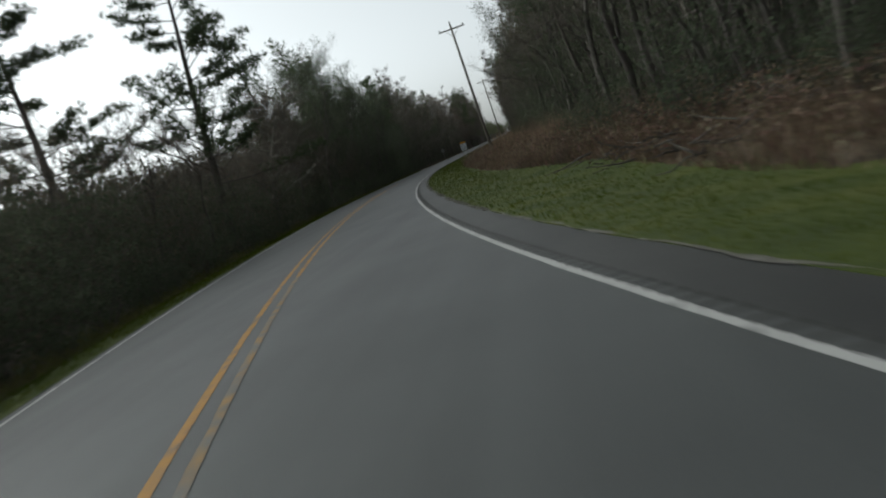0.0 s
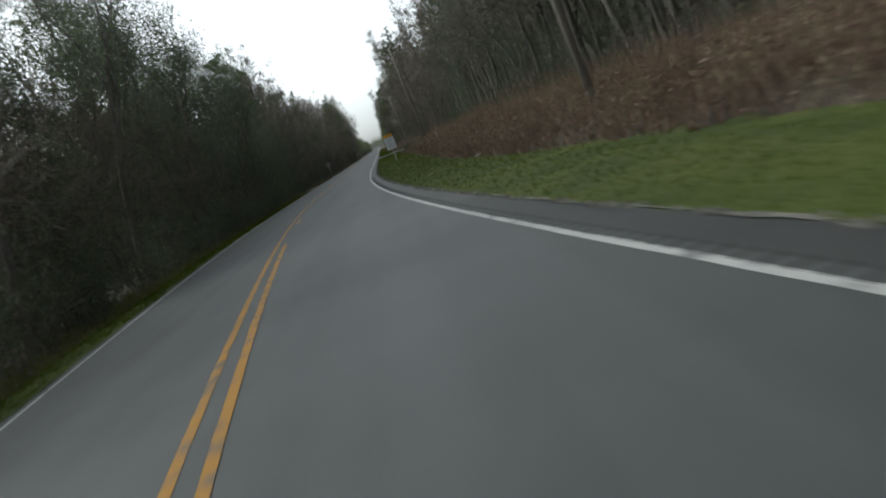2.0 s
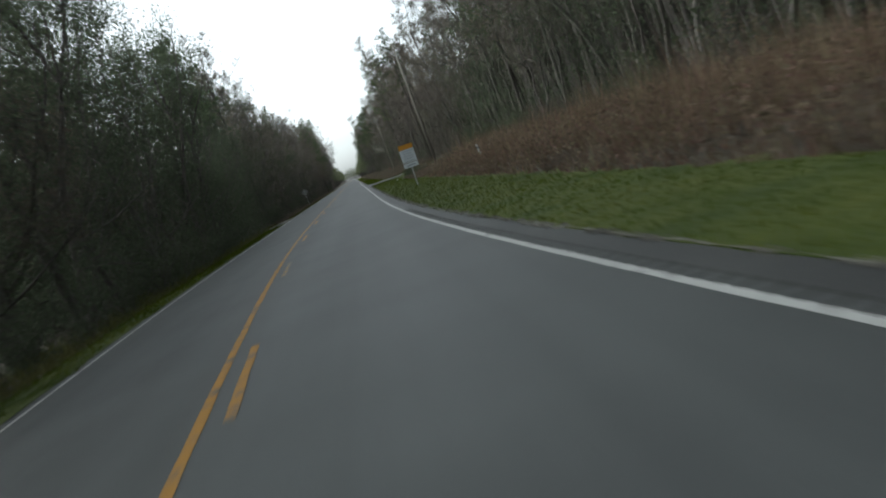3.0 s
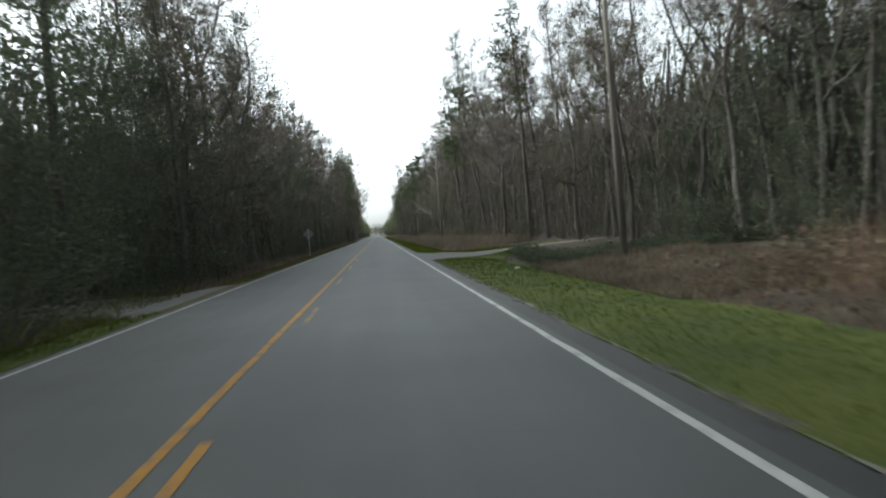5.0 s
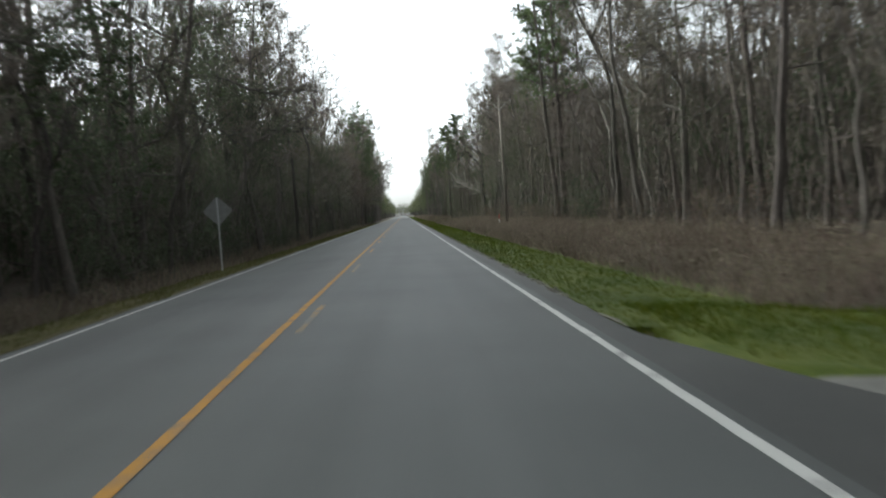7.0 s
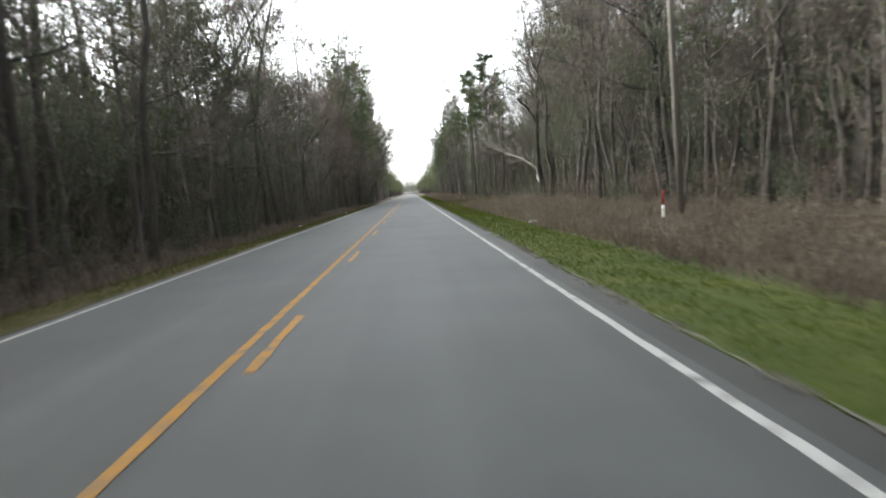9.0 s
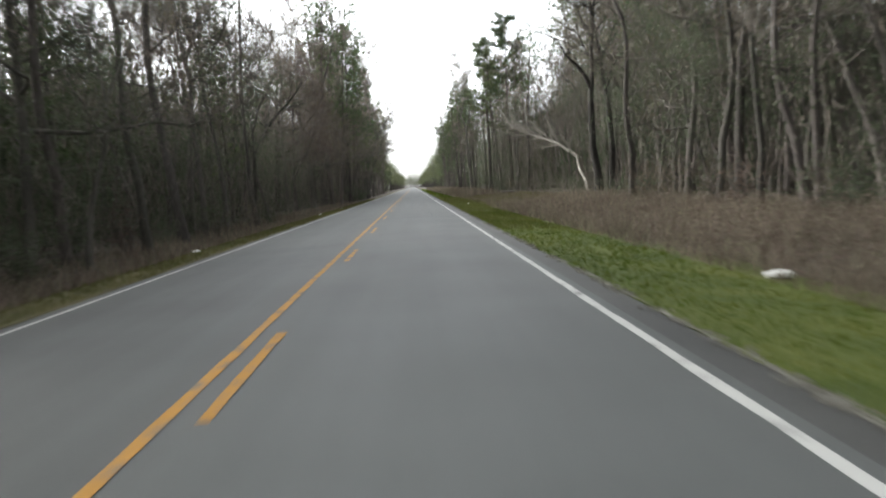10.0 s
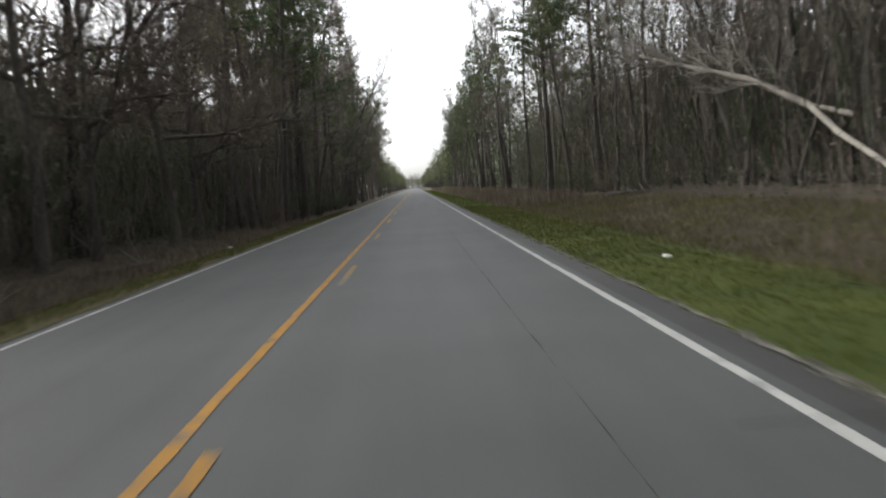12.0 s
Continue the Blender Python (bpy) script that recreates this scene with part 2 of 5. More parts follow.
def cx(y, u=0.0):
    """World x of the place u metres right of the centre line at y."""
    s = np.interp(y, YG, SLOPE)
    return np.interp(y, YG, CENTRE) + u * np.sqrt(1 + s * s)


def turn_at(y):
    return -math.degrees(math.atan(float(np.interp(y, YG, SLOPE))))


def land(u):
    """Height of the land across the road: crown, shoulder, shallow ditches, level woods."""
    return np.interp(u, [-400, -30, -9, -6.6, -5.2, -4.1, 0.12, 4.45, 6.2, 8.0, 9.5, 12, 30, 400],
                     [0.3, 0.1, -0.1, -0.35, -0.17, -0.10, 0.0, -0.10, -0.22, -0.42, -0.30, -0.12, 0.1, 0.3])


def ditch(u, y):
    """How far the wet hollow before the side track lies below the rest of the land."""
    inner = float(np.interp(y, [170, 180, 188], [8.0, 8.8, 11.0]))
    return -0.6 * float(np.clip((u - inner) / 1.6, 0, 1) * np.clip((19.5 - u) / 3, 0, 1) * np.clip((y - 170.5) / 3, 0, 1) * np.clip((189 - y) / 2.5, 0, 1))


def place(u, y, z=0.0):
    return (float(cx(y, u)), float(y), float(land(u)) + z)


# ---- mesh helpers ----
class Geo:
    """Gathers vertices and faces for one mesh."""

    def __init__(self):
        self.v, self.f, self.n = [], [], 0

    def add(self, verts, faces):
        self.v.extend([tuple(map(float, p)) for p in verts])
        self.f.extend([tuple(int(i) + self.n for i in q) for q in faces])
        self.n += len(verts)

    def tube(self, pts, radii, sides, cap=False):
        pts = np.asarray(pts, float)
        k = len(pts)
        t = np.gradient(pts, axis=0)
        t /= np.linalg.norm(t, axis=1)[:, None] + 1e-9
        ref = np.where(np.abs(t[:, 2:3]) > 0.9, np.array([[1.0, 0, 0]]), np.array([[0, 0, 1.0]]))
        a = np.cross(t, ref)
        a /= np.linalg.norm(a, axis=1)[:, None] + 1e-9
        b = np.cross(t, a)
        ang = np.arange(sides) * 2 * math.pi / sides
        ring = pts[:, None] + np.asarray(radii)[:, None, None] * (a[:, None] * np.cos(ang)[None, :, None] + b[:, None] * np.sin(ang)[None, :, None])
        faces = [(i * sides + j, i * sides + (j + 1) % sides, (i + 1) * sides + (j + 1) % sides, (i + 1) * sides + j) for i in range(k - 1) for j in range(sides)]
        if cap:
            faces += [tuple(range(sides))[::-1], tuple((k - 1) * sides + j for j in range(sides))]
        self.add(ring.reshape(-1, 3), faces)

    def spike(self, p, q, r):
        """A three-sided twig that runs to a point."""
        p, q = np.asarray(p, float), np.asarray(q, float)
        d = q - p
        a = np.cross(d, (0.3, 0.5, 0.8))
        a /= np.linalg.norm(a) + 1e-9
        b = np.cross(d, a)
        b /= np.linalg.norm(b) + 1e-9
        self.add([p + r * a, p + r * (-0.5 * a + 0.87 * b), p + r * (-0.5 * a - 0.87 * b), q], [(0, 1, 3), (1, 2, 3), (2, 0, 3)])

    def box(self, lo, hi):
        x0, y0, z0 = lo
        x1, y1, z1 = hi
        self.add([(x0, y0, z0), (x1, y0, z0), (x1, y1, z0), (x0, y1, z0), (x0, y0, z1), (x1, y0, z1), (x1, y1, z1), (x0, y1, z1)],
                 [(3, 2, 1, 0), (4, 5, 6, 7), (0, 1, 5, 4), (1, 2, 6, 5), (2, 3, 7, 6), (3, 0, 4, 7)])

    def mesh(self, name, mat, smooth=True):
        me = bpy.data.meshes.new(name)
        me.from_pydata(self.v, [], self.f)
        me.materials.append(mat)
        if smooth:
            me.polygons.foreach_set("use_smooth", [True] * len(me.polygons))
        me.update()
        return me


def part(name, geo, mat, parent=None, label="", smooth=True):
    ob = new(name, geo.mesh(name, mat, smooth))
    ob.parent = parent
    return tagged(ob, label)


def triangles(name, P3, mat):
    """One mesh of loose triangles from an array of shape (n, 3, 3)."""
    P3 = np.asarray(P3, np.float32)
    n = len(P3)
    me = bpy.data.meshes.new(name)
    me.vertices.add(n * 3)
    me.vertices.foreach_set("co", P3.reshape(-1))
    me.loops.add(n * 3)
    me.loops.foreach_set("vertex_index", np.arange(n * 3, dtype=np.int32))
    me.polygons.add(n)
    me.polygons.foreach_set("loop_start", np.arange(n, dtype=np.int32) * 3)
    me.materials.append(mat)
    me.update(calc_edges=True)
    me.validate()
    return new(name, me)


def shoulder_edge(y, d=0.0):
    """Outer edge of the paved shoulder: wide on the bend, narrow after it."""
    return float(np.interp(y, [30, 45, 60, 85, 110, 181.5, 184.2, 196, 199.5], [4.82, 4.76, 4.62, 4.5, 4.42, 4.42, 5.35, 5.35, 4.42])) + d


BRUSH_EDGE = ([5, 20, 33, 42, 55, 75, 88, 100, 112, 156, 182], [7.6, 8.1, 9.4, 8.9, 8.3, 8.1, 7.6, 7.6, 8.0, 8.0, 7.6])


BRUSH_BACK = ([5, 40, 54, 140, 156], [11.6, 12.2, 17.5, 17.5, 15.5])


def brush_edge(y, d=0.0):
    """Where the mown verge meets the dry brush on the east side."""
    return float(np.interp(y, *BRUSH_EDGE)) + d


def ribbon(name, y0, y1, ua, ub, lift, mat, step=2.0, ragged_a=0.0, ragged_b=0.0, depth=0.0, seed=0, cols=1):
    """A strip along the road between two offsets, with ragged edges and, where asked, a thickness downward."""
    ys = np.arange(y0, y1 + step * 0.5, step)
    g, k = Geo(), cols + 1
    rows = []
    for y in ys:
        a = (ua(y) if callable(ua) else ua) + ragged_a * (noise.noise((y * 0.9, seed, 0.3)) + 0.5 * noise.noise((y * 3.1, seed, 7.7)))
        b = (ub(y) if callable(ub) else ub) + ragged_b * (noise.noise((y * 0.8, seed, 4.1)) + 0.5 * noise.noise((y * 2.9, seed, 9.2)))
        rows.append([(a + (b - a) * i / cols) for i in range(k)])
    for y, r in zip(ys, rows):
        g.v += [(float(cx(y, u)), float(y), float(land(u)) + lift) for u in r]
    n = len(ys)
    for i in range(n - 1):
        for j in range(cols):
            g.f.append((i * k + j, i * k + j + 1, (i + 1) * k + j + 1, (i + 1) * k + j))
    if depth:
        base = len(g.v)
        for y, r in zip(ys, rows):
            for u in (r[0], r[-1]):
                p = (float(cx(y, u)), float(y), float(land(u)) + lift)
                g.v += [p, (p[0], p[1], p[2] - depth)]
        for i in range(n - 1):
            q = base + 4 * i
            g.f.append((q + 1, q, q + 4, q + 5))
            g.f.append((q + 2, q + 3, q + 7, q + 6))
    return new(name, g.mesh(name, mat, True))


# ---- land and road ----
def build_land():
    us = np.array([-1500, -300, -80, -40, -20, -14, -11, -9, -7.5, -6.6, -5.8, -5.2, -4.6, -4.1, -2, 0.12, 2, 4.45, 5.2, 6.2, 7.1, 8, 9.5, 11, 13, 18, 30, 60, 300, 1500.0])
    ys = np.concatenate([np.arange(-190, 420, 2.0), np.arange(420, 900, 12.0), np.array([1000, 1400, 2000, 3500.0])])
    g = Geo()
    for y in ys:
        for u in us:
            z = float(land(np.clip(u, -400, 400)))
            if u > brush_edge(y, 1.6) or u < -5.6:
                z += 0.07 * noise.noise((u * 0.45, y * 0.45, 0)) * min(1, (abs(u) - 5.0) / 2)
            z -= 0.05 if -4.2 < u < 4.5 else 0.07 if 4.5 <= u < brush_edge(y, 1.5) else 0.0
            g.v.append((float(cx(y, u)), float(y), z + ditch(u, y)))
    k = len(us)
    g.f = [(i * k + j, i * k + j + 1, (i + 1) * k + j + 1, (i + 1) * k + j) for i in range(len(ys) - 1) for j in range(k - 1)]
    tagged(new("ground", g.mesh("ground", M["floor"])), "brown leaf-strewn forest floor beside the road", "ground", kind="structure")


build_land()
road = tagged(ribbon("road", -190, 1500, -4.0, 4.05, 0.0, M["asphalt"], 2.0, 0.10, 0.0, 0.08, 1, 8), "grey worn asphalt two-lane country road", "road", kind="structure")
tagged(ribbon("pavement_shoulder", -190, 1500, 4.05, shoulder_edge, -0.002, M["shoulder"], 0.5, 0.0, 0.08, 0.10, 2, 2), "dark asphalt shoulder with a crumbling edge", "shoulder", kind="structure")
for ya, yb in ((-190, 182.5), (200, 700)):
    tagged(ribbon("verge_sod_east", ya, yb, shoulder_edge, functools.partial(brush_edge, d=0.25), 0.008, M["sod"], 1.0, 0.05, 0.5, 0.06, 3, 16), "green mown grass verge", "verge", kind="structure")
for ya, yb, turf in ((-190, 160, "sod"), (160, 700, "sod_dry")):
    tagged(ribbon("verge_sod_west", ya, yb, -5.35, -3.95, 0.012, M[turf], 1.0, 0.5, 0.08, 0.0, 4, 4), "narrow olive grass verge", "verge", kind="structure")
tagged(ribbon("trim_edge_line_west", -190, 1500, LEFT_LINE - 0.055, LEFT_LINE + 0.055, 0.004, M["white"], 1.0, 0.012, 0.012, 0, 5), "worn white road edge line", "road marking", kind="structure")
tagged(ribbon("trim_edge_line_east", -190, 1500, RIGHT_LINE - 0.052, RIGHT_LINE + 0.052, 0.004, M["white"], 0.5, 0.012, 0.02, 0, 6), "white road edge line with nicked border", "road marking", kind="structure")
tagged(ribbon("trim_centre_line", -190, 1500, -0.056, 0.056, 0.004, M["yellow"], 0.5, 0.015, 0.015, 0, 7), "solid yellow centre line", "road marking", kind="structure")
tagged(ribbon("trim_centre_line_second_worn", -190, 24.0, DASH_LINE - 0.05, DASH_LINE + 0.05, 0.004, M["yellow_worn"], 0.5, 0.02, 0.02, 0, 8), "second yellow line worn almost away", "road marking", kind="structure")
tagged(ribbon("trim_centre_line_second", 24.0, 82.5, DASH_LINE - 0.056, DASH_LINE + 0.056, 0.004, M["yellow"], 0.5, 0.015, 0.015, 0, 8), "second solid yellow line before the passing zone", "road marking", kind="structure")
for ya, yb in ((-190, 182), (200, 700)):
    tagged(ribbon("trim_sand_edge", ya, yb, functools.partial(shoulder_edge, d=-0.01), functools.partial(shoulder_edge, d=0.02), 0.013, M["grit"], 0.15, 0.10, 0.11, 0, 9), "pale sandy grit along the pavement edge", "grit", kind="structure")
for k in range(-13, 30):
    y0 = 249.9 + 12.19 * k - (1.1 if k > 3 else 0.0)
    faded = k in (-12, -8, -7, -4, -3, 7, 8)
    tagged(ribbon("trim_centre_dash", y0, y0 + 3.5, DASH_LINE - 0.052, DASH_LINE + 0.052, 0.004, M["yellow_worn" if faded else "yellow"], 0.25, 0.02, 0.02, 0, 20 + k), "yellow passing-lane dash worn almost away" if faded else "broken yellow passing-lane dash on the asphalt", "road marking", "passing-lane dashes", "structure")
tagged(ribbon("trim_pavement_crack", 297, 352, 2.6235, 2.6265, 0.004, M["crack"], 0.25, 0.02, 0.02, 0, 60), "thin dark crack along the asphalt", "crack", kind="structure")


def rumble_strip():
    """Dark strips painting the shade in milled marks just outside the bend's edge line."""
    g = Geo()
    y = 2.0
    while y < 112:
        ua, ub = 3.895, 4.1
        rows = []
        for j, (dy, dz) in enumerate(((-0.06, 0.004), (-0.03, 0.006), (0.03, 0.006), (0.06, 0.004))):
            rows.append([(float(cx(y + dy, u)), y + dy, float(land(u)) + dz) for u in (ua, ub)])
        g.add([p for r in rows for p in r], [(2 * i, 2 * i + 1, 2 * i + 3, 2 * i + 2) for i in range(3)])
        y += 0.33
    tagged(new("trim_rumble_strip", g.mesh("trim_rumble_strip", M["crack"])), "row of dark strips painting the shade in milled rumble marks beside the edge line", "rumble strip", kind="structure")


rumble_strip()

for y in (157.8, 182.6, 243.0, 302.8, 313.9, 325.2):
    g = Geo()
    for i in range(12):
        ya, yb = y + 0.05 * noise.noise((i, y, 0)), y + 0.05 * noise.noise((i + 1, y, 0))
        u0, u1 = 3.35 + i * 0.085, 3.35 + (i + 1) * 0.085
        g.add([(float(cx(y, u0)), ya, float(land(u0)) + 0.008), (float(cx(y, u1)), yb, float(land(u1)) + 0.008), (float(cx(y, u1)), yb + 0.025, float(land(u1)) + 0.008), (float(cx(y, u0)), ya + 0.025, float(land(u0)) + 0.008)], [(0, 1, 2, 3)])
    tagged(new("trim_cross_crack", g.mesh("trim_cross_crack", M["crack"])), "short dark crack across the edge line", "crack", "cross cracks", "structure")

# ---- plants ----
def bend(p, d, length, k, rng, wander, up):
    """A wandering line of k points from p in direction d."""
    pts, p, d = [np.array(p, float)], np.array(p, float), np.array(d, float)
    for _ in range(k - 1):
        d = d + rng.normal(0, wander, 3) + np.array([0, 0, up])
        d /= np.linalg.norm(d)
        p = p + d * length / (k - 1)
        pts.append(p)
    return np.array(pts)


def way(rng, az, el):
    return np.array([math.cos(az) * math.cos(el), math.sin(az) * math.cos(el), math.sin(el)])


def along(pts, f):
    i = f * (len(pts) - 1)
    a = int(min(i, len(pts) - 2))
    return pts[a] + (pts[a + 1] - pts[a]) * (i - a), pts[a + 1] - pts[a]


def leaf_tris(rng, centres, n_each, spread, size, flat=0.7):
    """Small triangles scattered about each centre."""
    c = np.repeat(np.asarray(centres, float), n_each, axis=0)
    c = c + rng.normal(0, 1, c.shape) * np.array([spread, spread, spread * flat])
    d1 = rng.normal(0, 1, c.shape)
    d1 /= np.linalg.norm(d1, axis=1)[:, None]
    d2 = rng.normal(0, 1, c.shape)
    d2 -= (d2 * d1).sum(1)[:, None] * d1
    d2 /= np.linalg.norm(d2, axis=1)[:, None]
    s = size * rng.uniform(0.6, 1.4, (len(c), 1))
    return np.stack([c - d1 * s * 0.5 - d2 * s * 0.3, c + d1 * s * 0.5, c - d1 * s * 0.3 + d2 * s * 0.4], 1)


def spikes(P, Q, r, rng):
    """Thin two-sided twigs as crossed slivers from P to Q."""
    P, Q = np.asarray(P), np.asarray(Q)
    d = Q - P
    a = np.cross(d, rng.normal(0, 1, d.shape))
    a /= np.linalg.norm(a, axis=1)[:, None] + 1e-9
    b = np.cross(d, a)
    b /= np.linalg.norm(b, axis=1)[:, None] + 1e-9
    return np.concatenate([np.stack([P - a * r, P + a * r, Q], 1), np.stack([P - b * r, P + b * r, Q], 1)])


def skeleton_tree(rng, height, radius, fork, limbs, spread, first, bark_geo, lean=0.02, crook=0.05):
    """Trunk and limbs go into bark_geo; returns the fine branch ends as (point, direction)."""
    ends = []
    stems = []
    trunk = bend((0, 0, -0.15), (rng.normal(0, lean), rng.normal(0, lean), 1), height * (0.55 if fork else 0.95), 9, rng, crook, 0.05)
    f9, sway = np.linspace(0, 1, 9), crook * height * 0.13
    for ax in (0, 1):
        trunk[:, ax] += sway * f9 * np.sin(f9 * rng.uniform(5, 11) + rng.uniform(0, 6.28)) * rng.uniform(0.4, 1.1)
    rad = np.linspace(radius, radius * (0.55 if fork else 0.12), 9)
    rad[0] *= 1.35
    bark_geo.tube(trunk, rad, 7)
    stems.append((trunk, rad))
    if fork:
        az0 = rng.uniform(0, 6.28)
        for i in range(fork):
            el = rng.uniform(0.9, 1.25)
            b = bend(trunk[-1] if i < 2 else trunk[-3], way(rng, az0 + i * 6.28 / fork + rng.normal(0, 0.3), el), height * rng.uniform(0.4, 0.5), 7, rng, 0.2, 0.1)
            r = np.linspace(radius * 0.5, radius * 0.08, 7)
            bark_geo.tube(b, r, 5)
            stems.append((b, r))
    for i in range(limbs):
        pts, rr = stems[rng.integers(len(stems))] if fork else stems[0]
        f = rng.uniform(first, 0.97) if pts is trunk else rng.uniform(0.15, 0.97)
        p, t = along(pts, f)
        zf = p[2] / height
        ln = spread * (1.15 - 0.75 * zf) * rng.uniform(0.6, 1.2)
        b = bend(p, way(rng, rng.uniform(0, 6.28), rng.uniform(0.2, 0.9)), ln, 4, rng, 0.24, 0.1)
        r0 = max(0.018, radius * 0.28 * (1.1 - zf))
        bark_geo.tube(b, np.linspace(r0, 0.008, 4), 3)
        for j in range(5):
            q, tt = along(b, rng.uniform(0.3, 1.0))
            d = way(rng, rng.uniform(0, 6.28), rng.uniform(0.1, 1.2))
            c = bend(q, d, ln * rng.uniform(0.25, 0.5), 3, rng, 0.2, 0.1)
            bark_geo.spike(c[0], c[2], r0 * 0.4 + 0.005)
            ends.append(c)
    return ends


def bare_tree(name, seed, height, radius, fork, limbs, spread, first, bark, bud, twigs=9, buds=2, bud_size=0.08, crook=0.11):
    rng = np.random.default_rng(seed)
    g = Geo()
    ends = skeleton_tree(rng, height, radius, fork, limbs, spread, first, g, crook=crook)
    tree = new(name)
    part("trunk", g, M[bark], tree)
    P, Q = [], []
    for c in ends:
        for _ in range(twigs):
            p, _t = along(c, rng.uniform(0.2, 1))
            P.append(p)
            Q.append(p + way(rng, rng.uniform(0, 6.28), rng.uniform(-0.1, 1.3)) * rng.uniform(0.35, 0.9))
    T = spikes(P, Q, 0.017, rng)[:len(P)]
    ob = triangles("crown_twigs", T, M["twig"])
    ob.name, ob.parent = "crown", tree
    if buds:
        L = leaf_tris(rng, np.array(Q)[::5], buds, 0.16, bud_size)
        lf = triangles("young_foliage", L, M[bud])
        lf.parent = tree
        tagged(lf, kind="stuff")
    return tree


def hardwood(name, seed, height, radius, limbs, reach, first, bark, bud, buds=1, sweeps=()):
    """A hardwood with long crooked limbs that run outward and then up; sweeps are single heavy limbs (height, way round, slope, length)."""
    rng = np.random.default_rng(seed)
    g, P, Q = Geo(), [], []
    trunk = bend((0, 0, -0.15), (rng.normal(0, 0.04), rng.normal(0, 0.04), 1), height * 0.92, 11, rng, 0.075, 0.05)
    rad = radius * (1 - 0.9 * np.linspace(0, 1, 11) ** 1.2)
    rad[0] *= 1.3
    g.tube(trunk, rad, 8)
    plan = []
    for z0, az, el, ln in sweeps:
        plan.append((z0 / (height * 0.92), az, el, ln, radius * 0.62, 0.16, 0.13))
    for i in range(limbs):
        f = first + (0.96 - first) * (i + rng.uniform(0, 1)) / limbs
        ln = reach * (1 - 0.62 * (f - first) / (1 - first)) * rng.uniform(0.65, 1.15)
        plan.append((f, i * 2.4 + rng.normal(0, 0.4), rng.uniform(0.1, 0.75), ln, radius * (1 - f) * 0.5 + 0.028, 0.22, 0.06))
    for f, az, el, ln, r0, wander, up in plan:
        p, _t = along(trunk, f)
        b = bend(p, way(rng, az, el), ln, 8, rng, wander, up)
        g.tube(b, np.linspace(r0, 0.018, 8), 5)
        for j in range(9):
            q, t = along(b, rng.uniform(0.25, 1))
            d = t / np.linalg.norm(t) + rng.normal(0, 0.55, 3) + np.array([0, 0, 0.3])
            c = bend(q, d / np.linalg.norm(d), ln * rng.uniform(0.2, 0.45), 5, rng, 0.24, 0.05)
            g.tube(c, np.linspace(min(r0 * 0.45, 0.05), 0.008, 5), 3)
            for k in range(11):
                e, t = along(c, rng.uniform(0.15, 1))
                d = t / np.linalg.norm(t) + rng.normal(0, 0.6, 3) + np.array([0, 0, 0.2])
                h = e + d * rng.uniform(0.35, 0.9)
                P.append(e)
                Q.append(h)
                for _ in range(2):
                    m = e + (h - e) * rng.uniform(0.3, 0.9)
                    P.append(m)
                    Q.append(m + (d + rng.normal(0, 0.7, 3)) * rng.uniform(0.2, 0.5))
    tree = new(name)
    part("trunk", g, M[bark], tree)
    ob = triangles("crown", spikes(P, Q, 0.013, rng)[:len(P)], M["twig"])
    ob.parent = tree
    lf = triangles("young_foliage", leaf_tris(rng, np.array(Q)[::3], buds, 0.14, 0.075), M[bud])
    lf.parent = tree
    tagged(lf, kind="stuff")
    return tree


def pine_tree(name, seed, height, radius, crown_from, tufts_per, spread, needles=8, width=0.037):
    rng = np.random.default_rng(seed)
    g = Geo()
    trunk = bend((0, 0, -0.15), (rng.normal(0, 0.02), rng.normal(0, 0.02), 1), height, 9, rng, 0.025, 0.05)
    rad = np.linspace(radius, radius * 0.15, 9)
    rad[0] *= 1.3
    g.tube(trunk, rad, 8)
    centres, dirs = [], []
    n = int(16 + height)
    for i in range(n):
        f = crown_from + (1 - crown_from) * (i + rng.uniform(0, 1)) / n
        p, _t = along(trunk, min(f, 0.99))
        ln = spread * (1.25 - f) / (1.25 - crown_from) * rng.uniform(0.55, 1.2)
        b = bend(p, way(rng, rng.uniform(0, 6.28), rng.uniform(-0.1, 0.5)), ln, 5, rng, 0.15, 0.07)
        g.tube(b, np.linspace(0.02 + 0.04 * radius * (1.2 - f) * 4, 0.01, 5), 3)
        for j in range(tufts_per):
            q, t = along(b, rng.uniform(0.35, 1.0))
            e = q + way(rng, rng.uniform(0, 6.28), rng.uniform(-0.2, 0.9)) * rng.uniform(0.15, 0.7)
            centres.append(e)
    for i in range(6):
        p, _t = along(trunk, rng.uniform(0.2, crown_from))
        g.tube(bend(p, way(rng, rng.uniform(0, 6.28), rng.uniform(-0.2, 0.3)), rng.uniform(0.5, 1.8), 3, rng, 0.2, 0), [0.025, 0.015, 0.006], 3)
    tree = new(name)
    part("trunk", g, M["bark_pine"], tree)
    C = np.repeat(np.array(centres), needles, axis=0)
    d = rng.normal(0, 1, C.shape) + np.array([0, 0, 0.35])
    d /= np.linalg.norm(d, axis=1)[:, None]
    a = np.cross(d, rng.normal(0, 1, d.shape))
    a /= np.linalg.norm(a, axis=1)[:, None]
    ln = rng.uniform(0.2, 0.42, (len(C), 1))
    T = np.stack([C - a * width, C + a * width, C + d * ln], 1)
    ob = triangles("crown", T, M["needle"])
    ob.parent = tree
    return tree


